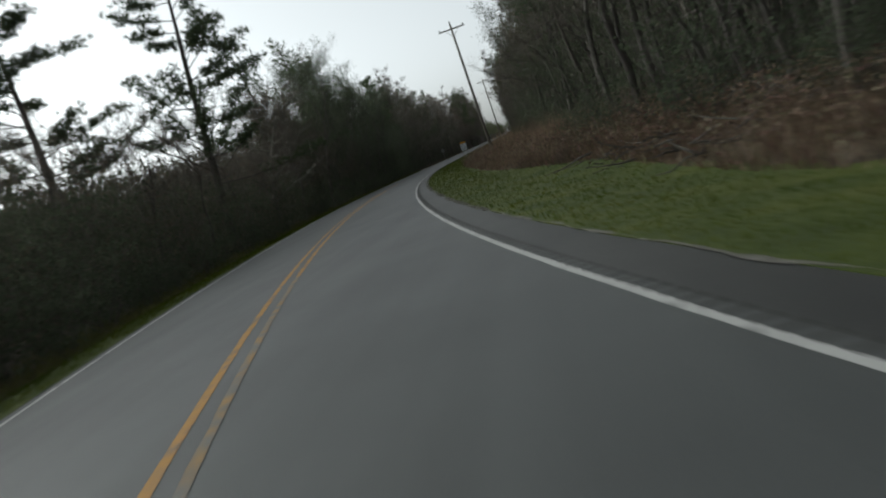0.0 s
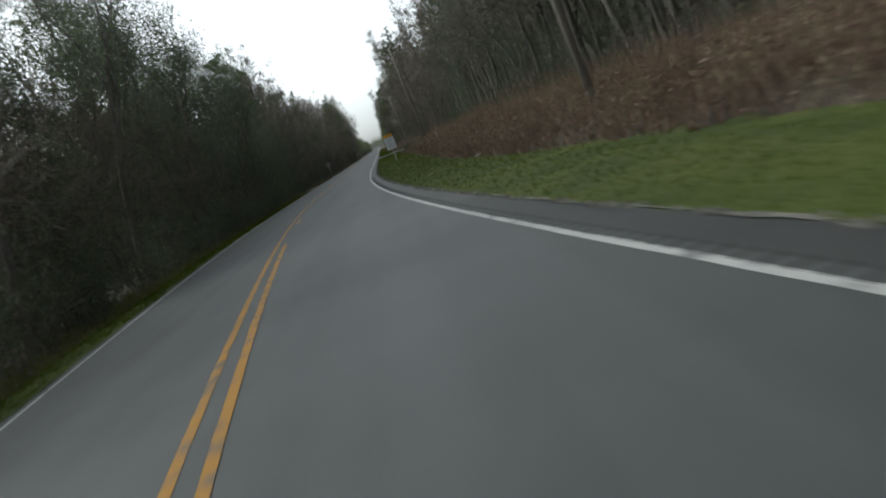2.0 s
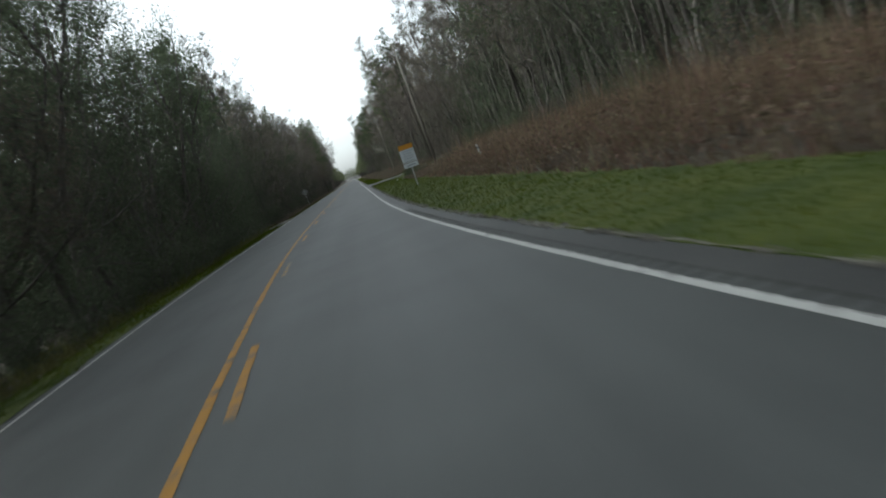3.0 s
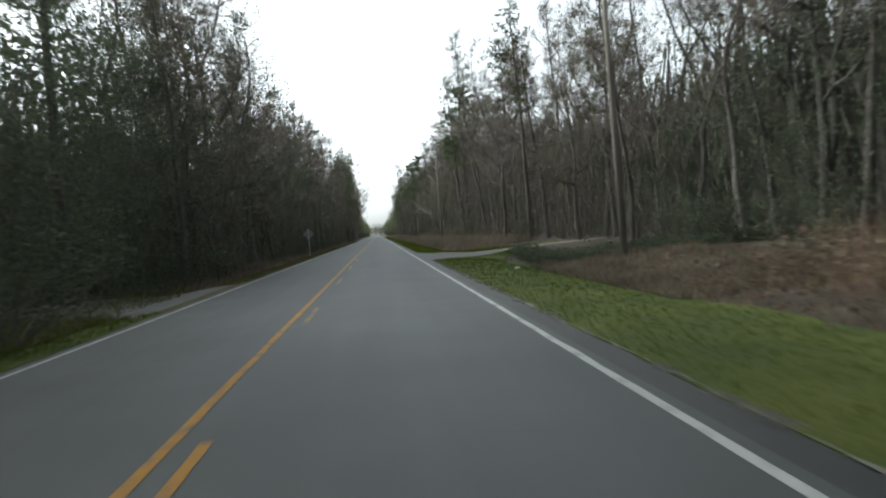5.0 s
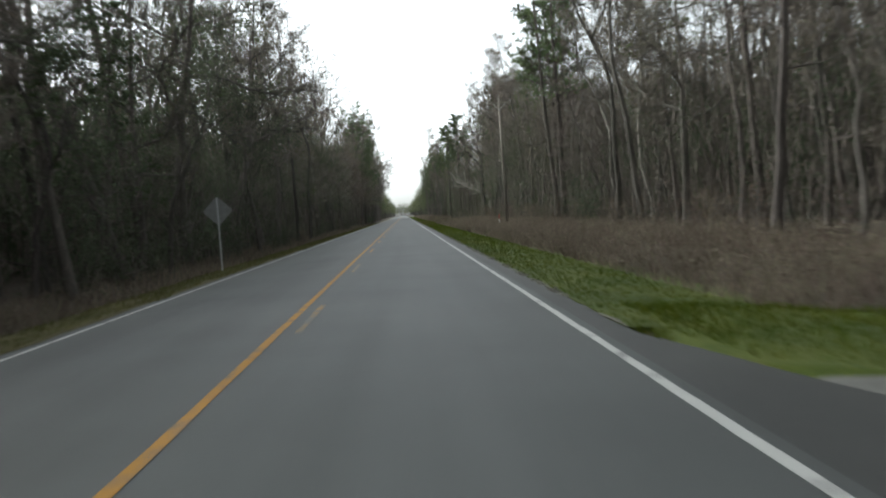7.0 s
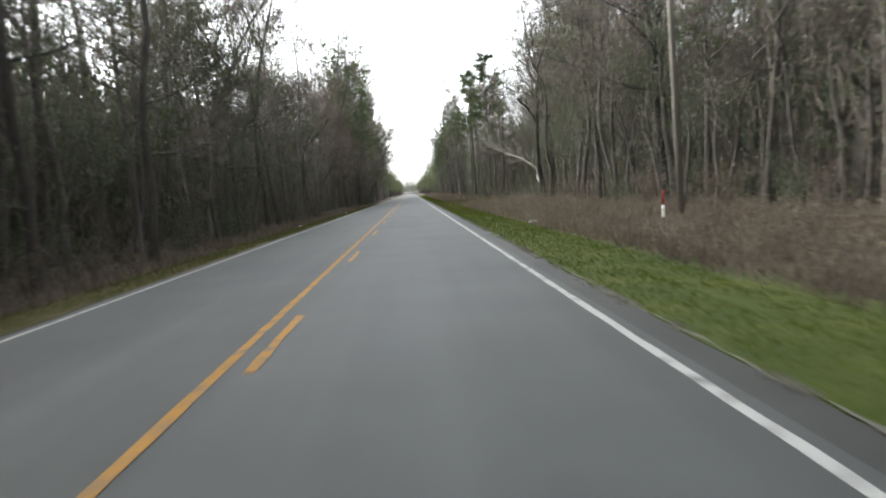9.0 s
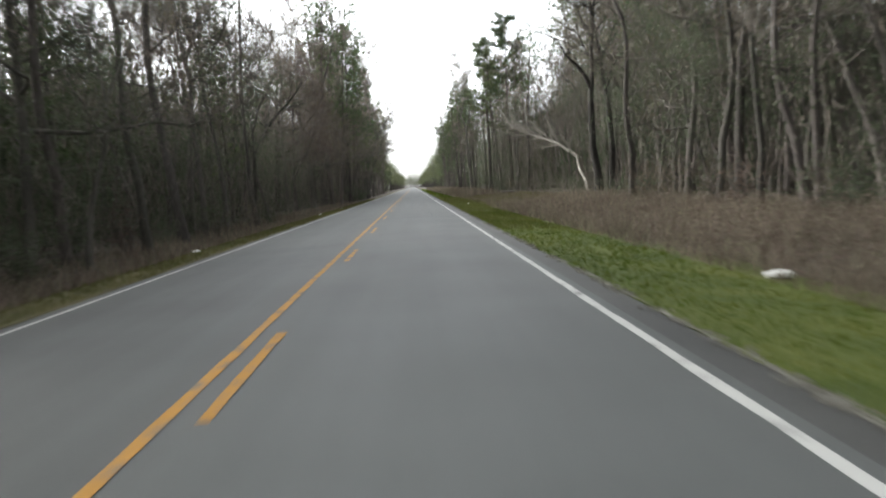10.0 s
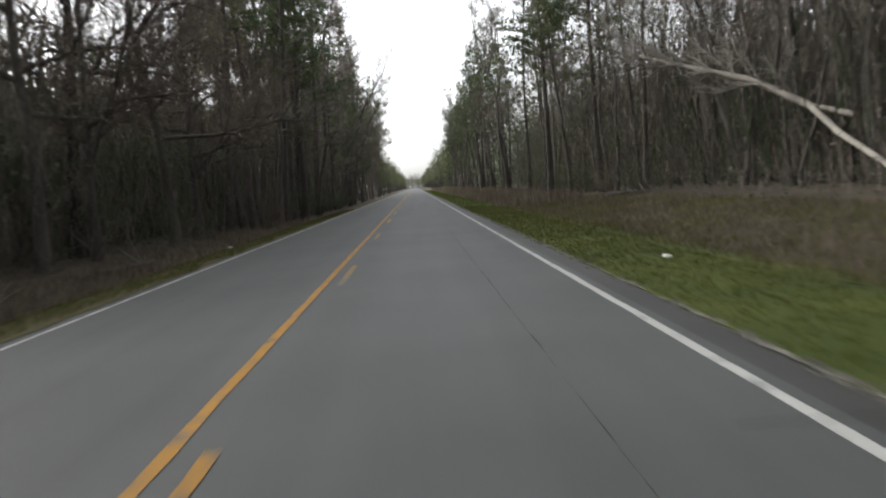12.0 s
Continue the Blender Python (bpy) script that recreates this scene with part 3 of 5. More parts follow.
def leafy_tree(name, seed, height, radius, limbs, spread, first, per_end, size, fork=3):
    rng = np.random.default_rng(seed)
    g = Geo()
    ends = skeleton_tree(rng, height, radius, fork, limbs, spread, first, g, crook=0.08)
    tree = new(name)
    part("trunk", g, M["bark"], tree)
    cs = np.array([c[k] for c in ends for k in (1, 2)])
    ob = triangles("crown", leaf_tris(rng, cs, per_end, 0.36, size), M["leaf"])
    ob.parent = tree
    return tree


def shrub(name, seed, height, stems, per, size, mat, spread):
    rng = np.random.default_rng(seed)
    g, cs = Geo(), []
    for i in range(stems):
        b = bend((rng.normal(0, 0.12), rng.normal(0, 0.12), -0.1), way(rng, rng.uniform(0, 6.28), rng.uniform(0.8, 1.4)), height * rng.uniform(0.6, 1.05), 6, rng, 0.16, 0.03)
        g.tube(b, np.linspace(0.03, 0.006, 6), 4)
        for j in range(7):
            q, _t = along(b, rng.uniform(0.15, 1))
            e = q + way(rng, rng.uniform(0, 6.28), rng.uniform(-0.1, 0.9)) * rng.uniform(0.2, spread)
            g.spike(q, e, 0.009)
            cs += [e, (q + e) / 2]
    sh = new(name)
    part("woody_base", g, M["bark"], sh)
    ob = triangles("foliage", leaf_tris(rng, np.array(cs), per, 0.17, size), M[mat])
    ob.parent = sh
    return sh


class Kind:
    """A prototype that is placed once itself and then copied."""

    def __init__(self, ob, label, category, group):
        self.ob, self.used = tagged(ob, label, category, group), False

    def put(self, u, y, scale, spin, lean=(0, 0), zoff=0.0):
        x, yy, z = place(u, y, zoff)
        m = pose(x, yy, z, lean[0], lean[1], spin) @ Matrix.Diagonal((scale[0], scale[0], scale[1], 1))
        if not self.used:
            self.used = True
            self.ob.matrix_basis = m
            return self.ob
        return copy_thing(self.ob, m)


BARE = [Kind(bare_tree("bare_tree", 11, 17, 0.15, 2, 26, 3.6, 0.45, "bark", "bud"), "tall bare forked tree with grey-brown bark and fine twigs", "tree", "roadside trees"),
        Kind(bare_tree("bare_tree", 12, 18, 0.12, 0, 28, 3.2, 0.35, "bark", "bud", buds=3), "straight bare tree with olive buds on thin twigs", "tree", "roadside trees"),
        Kind(bare_tree("bare_tree", 13, 15, 0.11, 3, 24, 3.4, 0.4, "bark", "redbud", buds=3), "bare tree with russet buds and crooked limbs", "tree", "roadside trees"),
        Kind(bare_tree("bare_tree", 14, 19, 0.19, 2, 28, 4.2, 0.5, "bark", "bud", buds=1, crook=0.14), "thick bare hardwood with wide crooked limbs", "tree", "roadside trees"),
        Kind(bare_tree("pale_tree", 15, 14, 0.075, 0, 20, 2.4, 0.4, "bark_pale", "bud", buds=1), "slim pale-barked bare tree", "tree", "roadside trees"),
        Kind(bare_tree("bare_sapling", 16, 9, 0.045, 0, 18, 1.8, 0.25, "bark", "redbud", buds=2), "thin bare sapling with brown twigs", "sapling", "roadside trees")]
PINE = [Kind(pine_tree("pine_tree", 21, 19, 0.22, 0.55, 9, 3.4), "tall pine with a bare trunk and clumped green needles", "tree", "roadside trees"),
        Kind(pine_tree("pine_tree", 22, 17, 0.19, 0.4, 8, 3.2), "pine with open layered branches of green needles", "tree", "roadside trees"),
        Kind(pine_tree("pine_tree", 23, 13, 0.15, 0.25, 8, 2.8), "young pine with needles down most of the trunk", "tree", "roadside trees")]
GREEN = [Kind(leafy_tree("evergreen_tree", 31, 12, 0.16, 26, 4.2, 0.15, 25, 0.1), "dark evergreen tree with a dense uneven crown", "tree", "roadside trees"),
         Kind(leafy_tree("evergreen_tree", 32, 10, 0.13, 24, 4.0, 0.1, 25, 0.1), "low dark evergreen tree with leaves near the ground", "tree", "roadside trees"),
         Kind(leafy_tree("evergreen_tree", 33, 14, 0.17, 28, 4.6, 0.2, 25, 0.1), "tall dark evergreen oak with a broad crown", "tree", "roadside trees")]
BUSH = [Kind(shrub("evergreen_shrub", 41, 3.2, 7, 8, 0.115, "leaf", 0.8), "dark green leafy shrub at the edge of the woods", "shrub", "roadside shrubs"),
        Kind(shrub("evergreen_shrub", 42, 2.2, 7, 8, 0.11, "leaf", 0.7), "low dark green leafy shrub", "shrub", "roadside shrubs"),
        Kind(shrub("bare_shrub", 43, 2.6, 9, 4, 0.08, "redbud", 0.8), "brown twiggy shrub with few leaves", "shrub", "roadside shrubs")]

HARD = [Kind(hardwood("hardwood_tree", 71, 17, 0.24, 13, 6.5, 0.32, "bark", "redbud", 2), "thick hardwood with long crooked bare limbs", "tree", "roadside trees"),
        Kind(hardwood("hardwood_tree", 72, 16, 0.2, 14, 5.6, 0.28, "bark", "bud", 2), "bare hardwood with a round twiggy crown", "tree", "roadside trees"),
        Kind(hardwood("hardwood_tree", 73, 18, 0.27, 12, 7.0, 0.4, "bark", "redbud", 1), "heavy bare hardwood with spreading limbs", "tree", "roadside trees")]
RUSSET = Kind(hardwood("russet_tree", 74, 13, 0.18, 18, 5.4, 0.2, "bark", "redbud", 8), "round russet-budded tree with dense fine twigs", "tree", "roadside trees")

R = np.random.default_rng(5)


CLEAR = [(10.5, 17.6, 338, 368), (12.0, 16.6, 316, 346), (-12.5, -6.4, 344, 367), (-11.6, -6.4, 325, 342), (7, 14.8, 160, 205), (-14, -5, 158, 174), (-10.5, -6, 68, 81)]


def plant(kinds, weights, y0, y1, step, ua, ub, smin, smax, hmul=1.0):
    y = y0 + R.uniform(0, step)
    while y < y1:
        k = kinds[R.choice(len(kinds), p=np.array(weights) / sum(weights))]
        s, u = R.uniform(smin, smax), R.uniform(ua, ub)
        if any(a < u < b and c < y < d for a, b, c, d in CLEAR):
            y += step
            continue
        tall, spin, lean = s * hmul * R.uniform(0.92, 1.1), R.uniform(0, 360), (R.normal(0, 2.6), R.normal(0, 2.6))
        if not (-10.6 < u < -5.5 and 195 < y < 213 and k in GREEN + BUSH):  # a gap in the woods round a post and a mailbox
            k.put(u, y, (s, tall), spin, lean)
        y += step * R.uniform(0.6, 1.4)


# west side: dense evergreen edge along the bend, mixed tall woods after it
plant(GREEN + PINE[1:2], (3, 3, 3, 1), 87, 168, 3.0, -9.0, -7.0, 0.9, 1.15, 1.12)
plant(GREEN + BARE[:2], (2, 2, 2, 1, 1), 116, 165, 5.0, -14, -10.5, 1.1, 1.3)
plant(BUSH[:2], (1, 1), 10, 192, 3.2, -7.4, -6.0, 0.8, 1.2)
plant(BUSH[:2], (1, 1), 192, 235, 3.2, -9.0, -7.4, 0.8, 1.2)
plant(BARE + PINE + GREEN[:1], (3, 3, 3, 2, 1, 3, 1, 1, 1, 1), 174, 330, 3.6, -9.8, -7.0, 0.86, 1.06, 1.0)
plant(BARE + PINE, (3, 3, 3, 2, 1, 2, 1.5, 1.5, 1), 174, 400, 6.0, -15, -9.5, 0.9, 1.1, 0.95)
plant(GREEN + PINE[2:], (3, 2, 3, 2), 174, 262, 5.0, -10.5, -7.4, 0.7, 0.92, 0.8)
plant(BUSH + GREEN[1:2], (2, 2, 3, .6), 235, 420, 3.2, -9, -6.5, 0.7, 1.1)
plant(BARE[:4] + PINE[1:], (2, 2, 2, 1, 4, 3), 366, 560, 2.4, -9.0, -6.9, 1.02, 1.22, 1.05)
plant(BARE[:4] + PINE[1:], (2, 2, 2, 1, 2, 2), 330, 366, 3.0, -9.6, -7.0, 0.9, 1.06, 1.02)
# east side: tall woods behind a strip of dry brush
plant(BARE + PINE[:2] + GREEN[:1], (3, 3, 2, 2, 2, 2, 1, 1, 1.5), 48, 138, 2.8, 18.6, 21.5, 0.85, 1.1)
plant(BARE + PINE[:2] + GREEN[:1], (3, 3, 2, 2, 2, 2, 1, 1, 1.5), 138, 175, 2.8, 16.8, 19.5, 0.85, 1.1)
plant(BARE[:4] + GREEN, (1, 1, 1, 2, 2, 2, 2), 14, 48, 2.2, 12.6, 16.5, 0.85, 1.1)
plant(BUSH, (3, 2, 2), 12, 48, 1.6, 11.4, 13.5, 0.7, 1.1)
plant(GREEN + BARE[:3], (2, 2, 2, 1, 1, 1), 10, 180, 3.5, 19.5, 24, 1.0, 1.25)
plant(BUSH, (2, 2, 2), 10, 180, 4.0, 15, 17, 0.8, 1.3)
plant(BARE + PINE[:2], (3, 3, 3, 2, 2, 3, .5, .5), 178, 345, 2.6, 13.5, 18, 0.8, 1.02)
plant(BARE + GREEN[:2], (3, 3, 3, 2, 1, 1, .8, 1), 175, 268, 4.0, 18, 23, 0.82, 1.0, 0.95)
plant(BARE + GREEN + PINE[:1], (2, 2, 2, 2, 1, 1, 2, 2, 2, 2), 268, 360, 2.8, 18, 23, 0.9, 1.15)
plant(BUSH, (1.2, 1, 3), 200, 420, 3.2, 13, 16, 0.8, 1.2)
plant(PINE + BARE[:3], (4, 3, 1, 1, 1, 1), 372, 415, 2.8, 14.0, 18.0, 0.92, 1.06)
plant(PINE + BARE[:3], (4, 3, 1, 1, 1, 1), 415, 560, 2.6, 11.2, 15.0, 0.9, 1.06)
plant(BARE[2:6], (2, 1, 1, 3), 34, 74, 7.0, -12, -7.5, 0.6, 0.8)
plant(BARE + PINE[:1], (3, 3, 3, 2, 1, 1, 1), 332, 380, 2.4, 18.6, 23, 0.95, 1.15)
plant(BARE[:3] + PINE, (2, 2, 2, 1, 1, 1), 338, 380, 3.0, 23, 28, 1.0, 1.2)
plant(HARD, (1, 1, 1), 176, 345, 13.0, -12.0, -8.6, 0.85, 1.05, 1.0)
plant(HARD, (1, 1, 1), 370, 520, 7.0, -11.5, -8.8, 0.9, 1.05, 1.0)
plant(HARD, (1, 1, 1), 180, 338, 12.0, 15.5, 18.5, 0.8, 1.0, 1.0)
plant(HARD, (1, 2, 1), 20, 170, 12.0, 18.0, 20.0, 0.85, 1.0, 1.0)
# trees that stand out
FORKED = Kind(hardwood("forked_hardwood", 75, 17, 0.33, 9, 5.0, 0.5, "bark_dark", "bud", 1, ((5.4, 0.0, 0.5, 8.5), (6.0, 2.6, 0.9, 6.0))), "thick dark hardwood with one heavy limb sweeping out and up", "tree", "roadside trees")
FORKED.put(-11.6, 354, (1.0, 1.0), -10)
FORKED.put(-12.4, 338, (1.1, 0.95), 20)
for u, y, k, sc in ((-8.4, 177, 2, 1.05), (-8.8, 184, 0, 1.15), (-8.2, 191, 2, 1.0)):
    GREEN[k].put(u, y, (sc, sc * 1.1), y * 17 % 360)
for u, y, k in ((-8.6, 194, 0), (-8.8, 203, 1), (-9.0, 212, 0)):
    HARD[k].put(u, y, (1.1, 1.08), y * 23 % 360, (0, 3))
for u, y, sc in ((-8.8, 89, 0.85), (-9.6, 96, 0.95), (-10.5, 126, 1.05), (-11.5, 91, 0.98), (-8.0, 101, 0.92), (-10.6, 106, 0.98), (-8.6, 112, 0.95)):
    RUSSET.put(u, y, (sc, sc), y * 29 % 360)
TALL_PINE = Kind(pine_tree("pine_tree", 27, 20, 0.33, 0.24, 85, 8.5, 14, 0.024), "tall open-crowned pine with layered limbs beside the verge", "tree", "roadside trees")
TALL_PINE.put(-7.9, 57, (0.95, 0.95), 40, (0, 3))
TALL_PINE.put(-11.8, 45, (0.95, 0.85), 200, (0, 2))
GREY_TREE = Kind(hardwood("grey_hardwood", 78, 14, 0.2, 22, 6.0, 0.2, "bark_pale", "redbud", 1), "spreading bare hardwood with pale grey limbs", "tree", "roadside trees")
GREY_TREE.put(-8.2, 76.5, (1.0, 0.85), 10)
GREY_TREE.put(-9.6, 71, (0.9, 0.7), 200)
GREY_TREE.put(-12.5, 66, (0.9, 0.62), 100)
for u, y, k, sc in ((17.0, 318, 2, 1.0), (18.2, 325, 0, 1.2), (16.6, 311, 1, 0.8), (19.0, 304, 2, 1.1), (16.8, 240, 1, 0.7), (-10.5, 268, 1, 0.9)):
    GREEN[k].put(u, y, (sc, sc), y * 7 % 360)
HARD[1].put(-8.4, 356, (1.35, 1.1), 10)
HARD[1].put(-9.8, 346.5, (1.15, 1.15), 70)
BARE[0].put(-9.2, 363, (1.4, 1.05), 120)
for u, y, sc in ((-9.4, 350, 1.15), (-8.8, 361, 1.1), (-9.2, 374, 1.1), (-8.8, 388, 1.1)):
    RUSSET.put(u, y, (sc, sc * 1.22), y * 41 % 360)
EDGE_GREEN = ((-10.2, 266, 0.75), (-11.0, 274, 0.85), (-9.8, 282, 0.7), (-11.2, 290, 0.85), (-10.4, 307, 0.75), (-11.4, 315, 0.9), (-10.0, 329, 0.65), (-12.0, 346, 0.8),
              (15.2, 284, 0.62), (16.4, 300, 0.7), (15.8, 306.5, 0.62), (16.6, 314, 0.72), (17.2, 321.5, 0.75), (17.8, 327.5, 0.7), (17.9, 341, 0.75))
for i, (u, y, sc) in enumerate(EDGE_GREEN):
    GREEN[i % 3].put(u, y, (sc, sc), y * 47 % 360)
DARK_TREE = Kind(hardwood("dark_hardwood", 76, 19, 0.31, 8, 5.0, 0.52, "bark_dark", "bud", 1, ((7.6, 3.3, 0.9, 4.5),)), "tall straight dark-barked hardwood before the woods", "tree", "roadside trees")
DARK_TREE.put(15.55, 331.8, (1.0, 1.05), 15, (0, -2))
DARK_TREE.put(16.95, 333.4, (0.85, 1.0), 190, (0, 1))
for u, y, k, sc in ((18.6, 322, 1, 1.0), (19.4, 329, 2, 0.95), (18.4, 337, 1, 0.85), (18.9, 313, 0, 0.95), (16.0, 291, 1, 0.75), (17.6, 296, 2, 0.8)):
    GREEN[k].put(u, y, (sc, sc), y * 11 % 360)
DARK_TREE.put(16.4, 290.5, (0.9, 1.0), 80)
for u, y, sc in ((-9.9, 295, 0.75), (-10.8, 300, 0.85), (-9.4, 322, 0.7)):
    PINE[2].put(u, y, (sc * 1.2, sc), y * 19 % 360)
for u, y, k, sc in ((-7.6, 83, 0, 0.62), (-9.2, 80, 2, 0.7), (-8.4, 86.5, 2, 0.72), (-10.6, 88, 1, 0.6), (-7.4, 71, 2, 0.5)):
    BARE[k].put(u, y, (sc * 1.25, sc), y * 31 % 360)
BARE[2].put(-8.3, 62, (0.9, 0.8), 30)
for u, y, k, sc in ((-15.0, 60, 2, 0.6), (-13.4, 58, 5, 0.95), (-12.0, 63, 2, 0.58), (-16.5, 62, 1, 0.5), (-10.6, 60, 5, 0.9), (-9.0, 47, 5, 0.65)):
    BARE[k].put(u, y, (sc * 1.5, sc), y * 37 % 360)
PINE[1].put(14.6, 258, (1.2, 1.15), 75)
BIG_PINE = Kind(pine_tree("pine_tree", 28, 21, 0.27, 0.5, 44, 4.6, 11, 0.03), "big pine with a full clumped crown above the bare woods", "tree", "roadside trees")
BIG_PINE.put(15.9, 267, (1.0, 1.08), 190)
BIG_PINE.put(-9.3, 168, (0.9, 0.86), 120)
BIG_PINE.put(13.0, 392, (0.95, 0.95), 80)
BIG_PINE.put(14.8, 381, (0.9, 1.0), 10)
BIG_PINE.put(-9.6, 385, (0.95, 0.92), 260)
BIG_PINE.put(-8.8, 398, (0.9, 0.9), 130)
PINE[1].put(14.0, 257, (1.1, 1.1), 10)
for u, y, spin in ((-8.8, 221, 20), (-8.4, 230, 140), (-8.5, 241, 250), (-8.6, 252, 60)):
    HARD[2].put(u, y, (1.2, 1.04), spin, (0, 4))
PINE[0].put(16.5, 307.3, (1.0, 1.0), 60)
for u, y, sc in ((19.2, 248, 1.0), (17.5, 262, 0.9), (15.4, 236, 1.0)):
    BARE[4].put(u, y, (1.4, sc), y * 13 % 360)
BARE[1].put(15.2, 303.5, (1.3, 1.1), 215)
BARE[4].put(-8.2, 285, (1.3, 1.0), 20)
BARE[4].put(-9.7, 212, (1.2, 0.9), 80, (0, 5))

# ---- woods that nobody could count ----
def far_woods(name, seed, spots, label):
    """Many slim trees of few faces each: trunk, slanting branches, scattered leaves."""
    rng = np.random.default_rng(seed)
    bark, leaf = [], []
    for u, y, h, leaves in spots:
        x, yy, z = place(u, y)
        base = np.array([x, yy, z - 0.1])
        top = base + np.array([rng.normal(0, 0.5), rng.normal(0, 0.5), h])
        bark.append(spikes([base], [top], rng.uniform(0.09, 0.2), rng))
        f = rng.uniform(0.2, 0.98, 11)[:, None]
        P = base + (top - base) * f
        az = rng.uniform(0, 6.28, 11)
        ln = rng.uniform(0.8, 3.0, 11) * (1.15 - f[:, 0])
        Q = P + np.stack([np.cos(az) * ln, np.sin(az) * ln, ln * rng.uniform(0.2, 1.2, 11)], 1)
        bark.append(spikes(P, Q, 0.035, rng))
        P2 = np.repeat(P + (Q - P) * 0.5, 2, 0)
        Q2 = P2 + rng.normal(0, 0.8, P2.shape) + np.array([0, 0, 0.4])
        bark.append(spikes(P2, Q2, 0.02, rng))
        leaf.append(leaf_tris(rng, np.concatenate([Q, (P + Q) / 2]), leaves, 0.7, 0.5))
    a = triangles(name, np.concatenate(bark), M["bark"])
    tagged(a, label, "woods", kind="stuff")
    b = triangles(name + "_leaves", np.concatenate(leaf), M["needle"])
    b.name, b.parent = "leaves", a
    tagged(b, "dull green leaves of the far trees", kind="stuff")


def thicket(name, seed, label, y0, y1, ua, ub, top, clusters, per, size, mat, spread=0.45, twigs=0, power=1.6, gaps=0.0):
    """Undergrowth: leaf clusters and thin upright twigs, thinning out with height."""
    rng = np.random.default_rng(seed)
    y = rng.uniform(y0, y1, clusters)
    lo = ua if np.isscalar(ua) else np.interp(y, *ua)
    u = lo + (np.maximum(ub, lo + 1) - lo) * rng.uniform(0, 1, clusters)
    z = top * rng.uniform(0, 1, clusters) ** power
    if gaps:
        dense = np.array([noise.noise((a * 0.22, b * 0.22, d * 0.28 + seed)) for a, b, d in zip(u, y, z)])
        keep = dense > np.quantile(dense, gaps)
        y, u, z = y[keep], u[keep], z[keep]
    keep = ((u < -10.6) | (u > -5.5) | (y < 195) | (y > 213) | (z > 2.4)) & ((u < 10) | (u > 17.4) | (y < 314) | (y > 364) | (z < 0.9)) & (np.hypot(u - 10.8, (y - 272.2) * 0.7) > 2.2)
    y, u, z = y[keep], u[keep], z[keep]
    c = np.stack([cx(y, u), y, land(u) + 0.1 + z + np.array([ditch(a, b) for a, b in zip(u, y)])], 1)
    body = triangles(name, leaf_tris(rng, c, per, spread, size), M[mat])
    tagged(body, label, "undergrowth", kind="stuff")
    if twigs:
        y = rng.uniform(y0, y1, twigs)
        lo = ua if np.isscalar(ua) else np.interp(y, *ua)
        u = lo + (ub - lo) * rng.uniform(0, 1, twigs)
        rise = top * rng.uniform(0, 1.1, twigs) ** power
        keep = (u < 10) | (u > 17.4) | (y < 314) | (y > 364) | (rise < 0.9)
        y, u, rise = y[keep], u[keep], rise[keep]
        twigs = len(y)
        p = np.stack([cx(y, u), y, land(u) + rise], 1)
        q = p + rng.normal(0, 0.45, p.shape) + np.array([0, 0, 1.0]) * rng.uniform(0.4, 1.6, (twigs, 1))
        tw = triangles(name + "_twigs", spikes(p, q, 0.014, rng)[:twigs], M["twig"])
        tw.name, tw.parent = "twigs", body
        tagged(tw, "grey-brown tangled twigs", kind="stuff")


thicket("thicket", 61, "dark green thicket under the roadside trees", 87, 176, -11.5, -6.6, 10.0, 10000, 24, 0.12, "leaf", 0.5, 3000, 1.2, 0.4)
thicket("thicket", 60, "low green thicket with open sky above", 8, 92, -14, -6.6, 4.4, 9500, 11, 0.14, "leaf", 0.4, 3000, 1.3, 0.25)
thicket("thicket", 79, "grey-brown budding brushwood with sky behind", 8, 90, -15, -6.8, 6.0, 4800, 7, 0.12, "redbud", 0.5, 14000, 1.1, 0.2)
thicket("thicket", 62, "dim green and brown thicket under tall trees", 172, 430, -17, -7.2, 7.0, 14000, 16, 0.11, "leaf", 0.5, 30000, 1.2, 0.42)
thicket("thicket", 63, "dark green thicket behind the dry brush", 5, 182, ([5, 44, 56, 136, 150], [12.2, 12.8, 17.0, 17.0, 15.4]), 24, 12.0, 12000, 15, 0.13, "leaf", 0.5, 8000, 1.2, 0.4)
thicket("thicket", 64, "grey-brown twiggy thicket under bare trees", 178, 268, 13.5, 23, 7.0, 3500, 17, 0.12, "leaf", 0.5, 16000, 1.3, 0.55)
thicket("thicket", 72, "dark green undergrowth among tall trees", 262, 430, 12.8, 23, 11.0, 11000, 16, 0.125, "leaf", 0.5, 14000, 1.2, 0.45)
thicket("thicket", 65, "russet and olive budding twigs high in the woods", 178, 430, 14, 24, 14.0, 7000, 6, 0.09, "redbud", 0.6, 16000, 0.9, 0.4)

thicket("deep_thicket", 66, "dim undergrowth deep in the woods", 120, 190, -42, -11.5, 13.0, 6500, 8, 0.45, "leaf", 0.8, 0, 1.0)
thicket("deep_thicket", 67, "dim undergrowth deep in the woods", 190, 450, -40, -14, 9.0, 8500, 14, 0.24, "dim_brush", 0.8, 0, 1.2)
thicket("deep_thicket", 68, "dim undergrowth deep in the woods", -10, 185, 20, 42, 14.0, 5000, 7, 0.42, "leaf", 0.8, 0, 0.9)
thicket("deep_thicket", 69, "dim undergrowth deep in the woods", 185, 300, 20, 44, 9.5, 3600, 16, 0.22, "dim_brush", 0.8, 0, 0.8)
thicket("deep_thicket", 73, "dim undergrowth deep in the woods", 280, 450, 20, 44, 10.5, 5000, 15, 0.22, "dim_brush", 0.8, 0, 1.0)
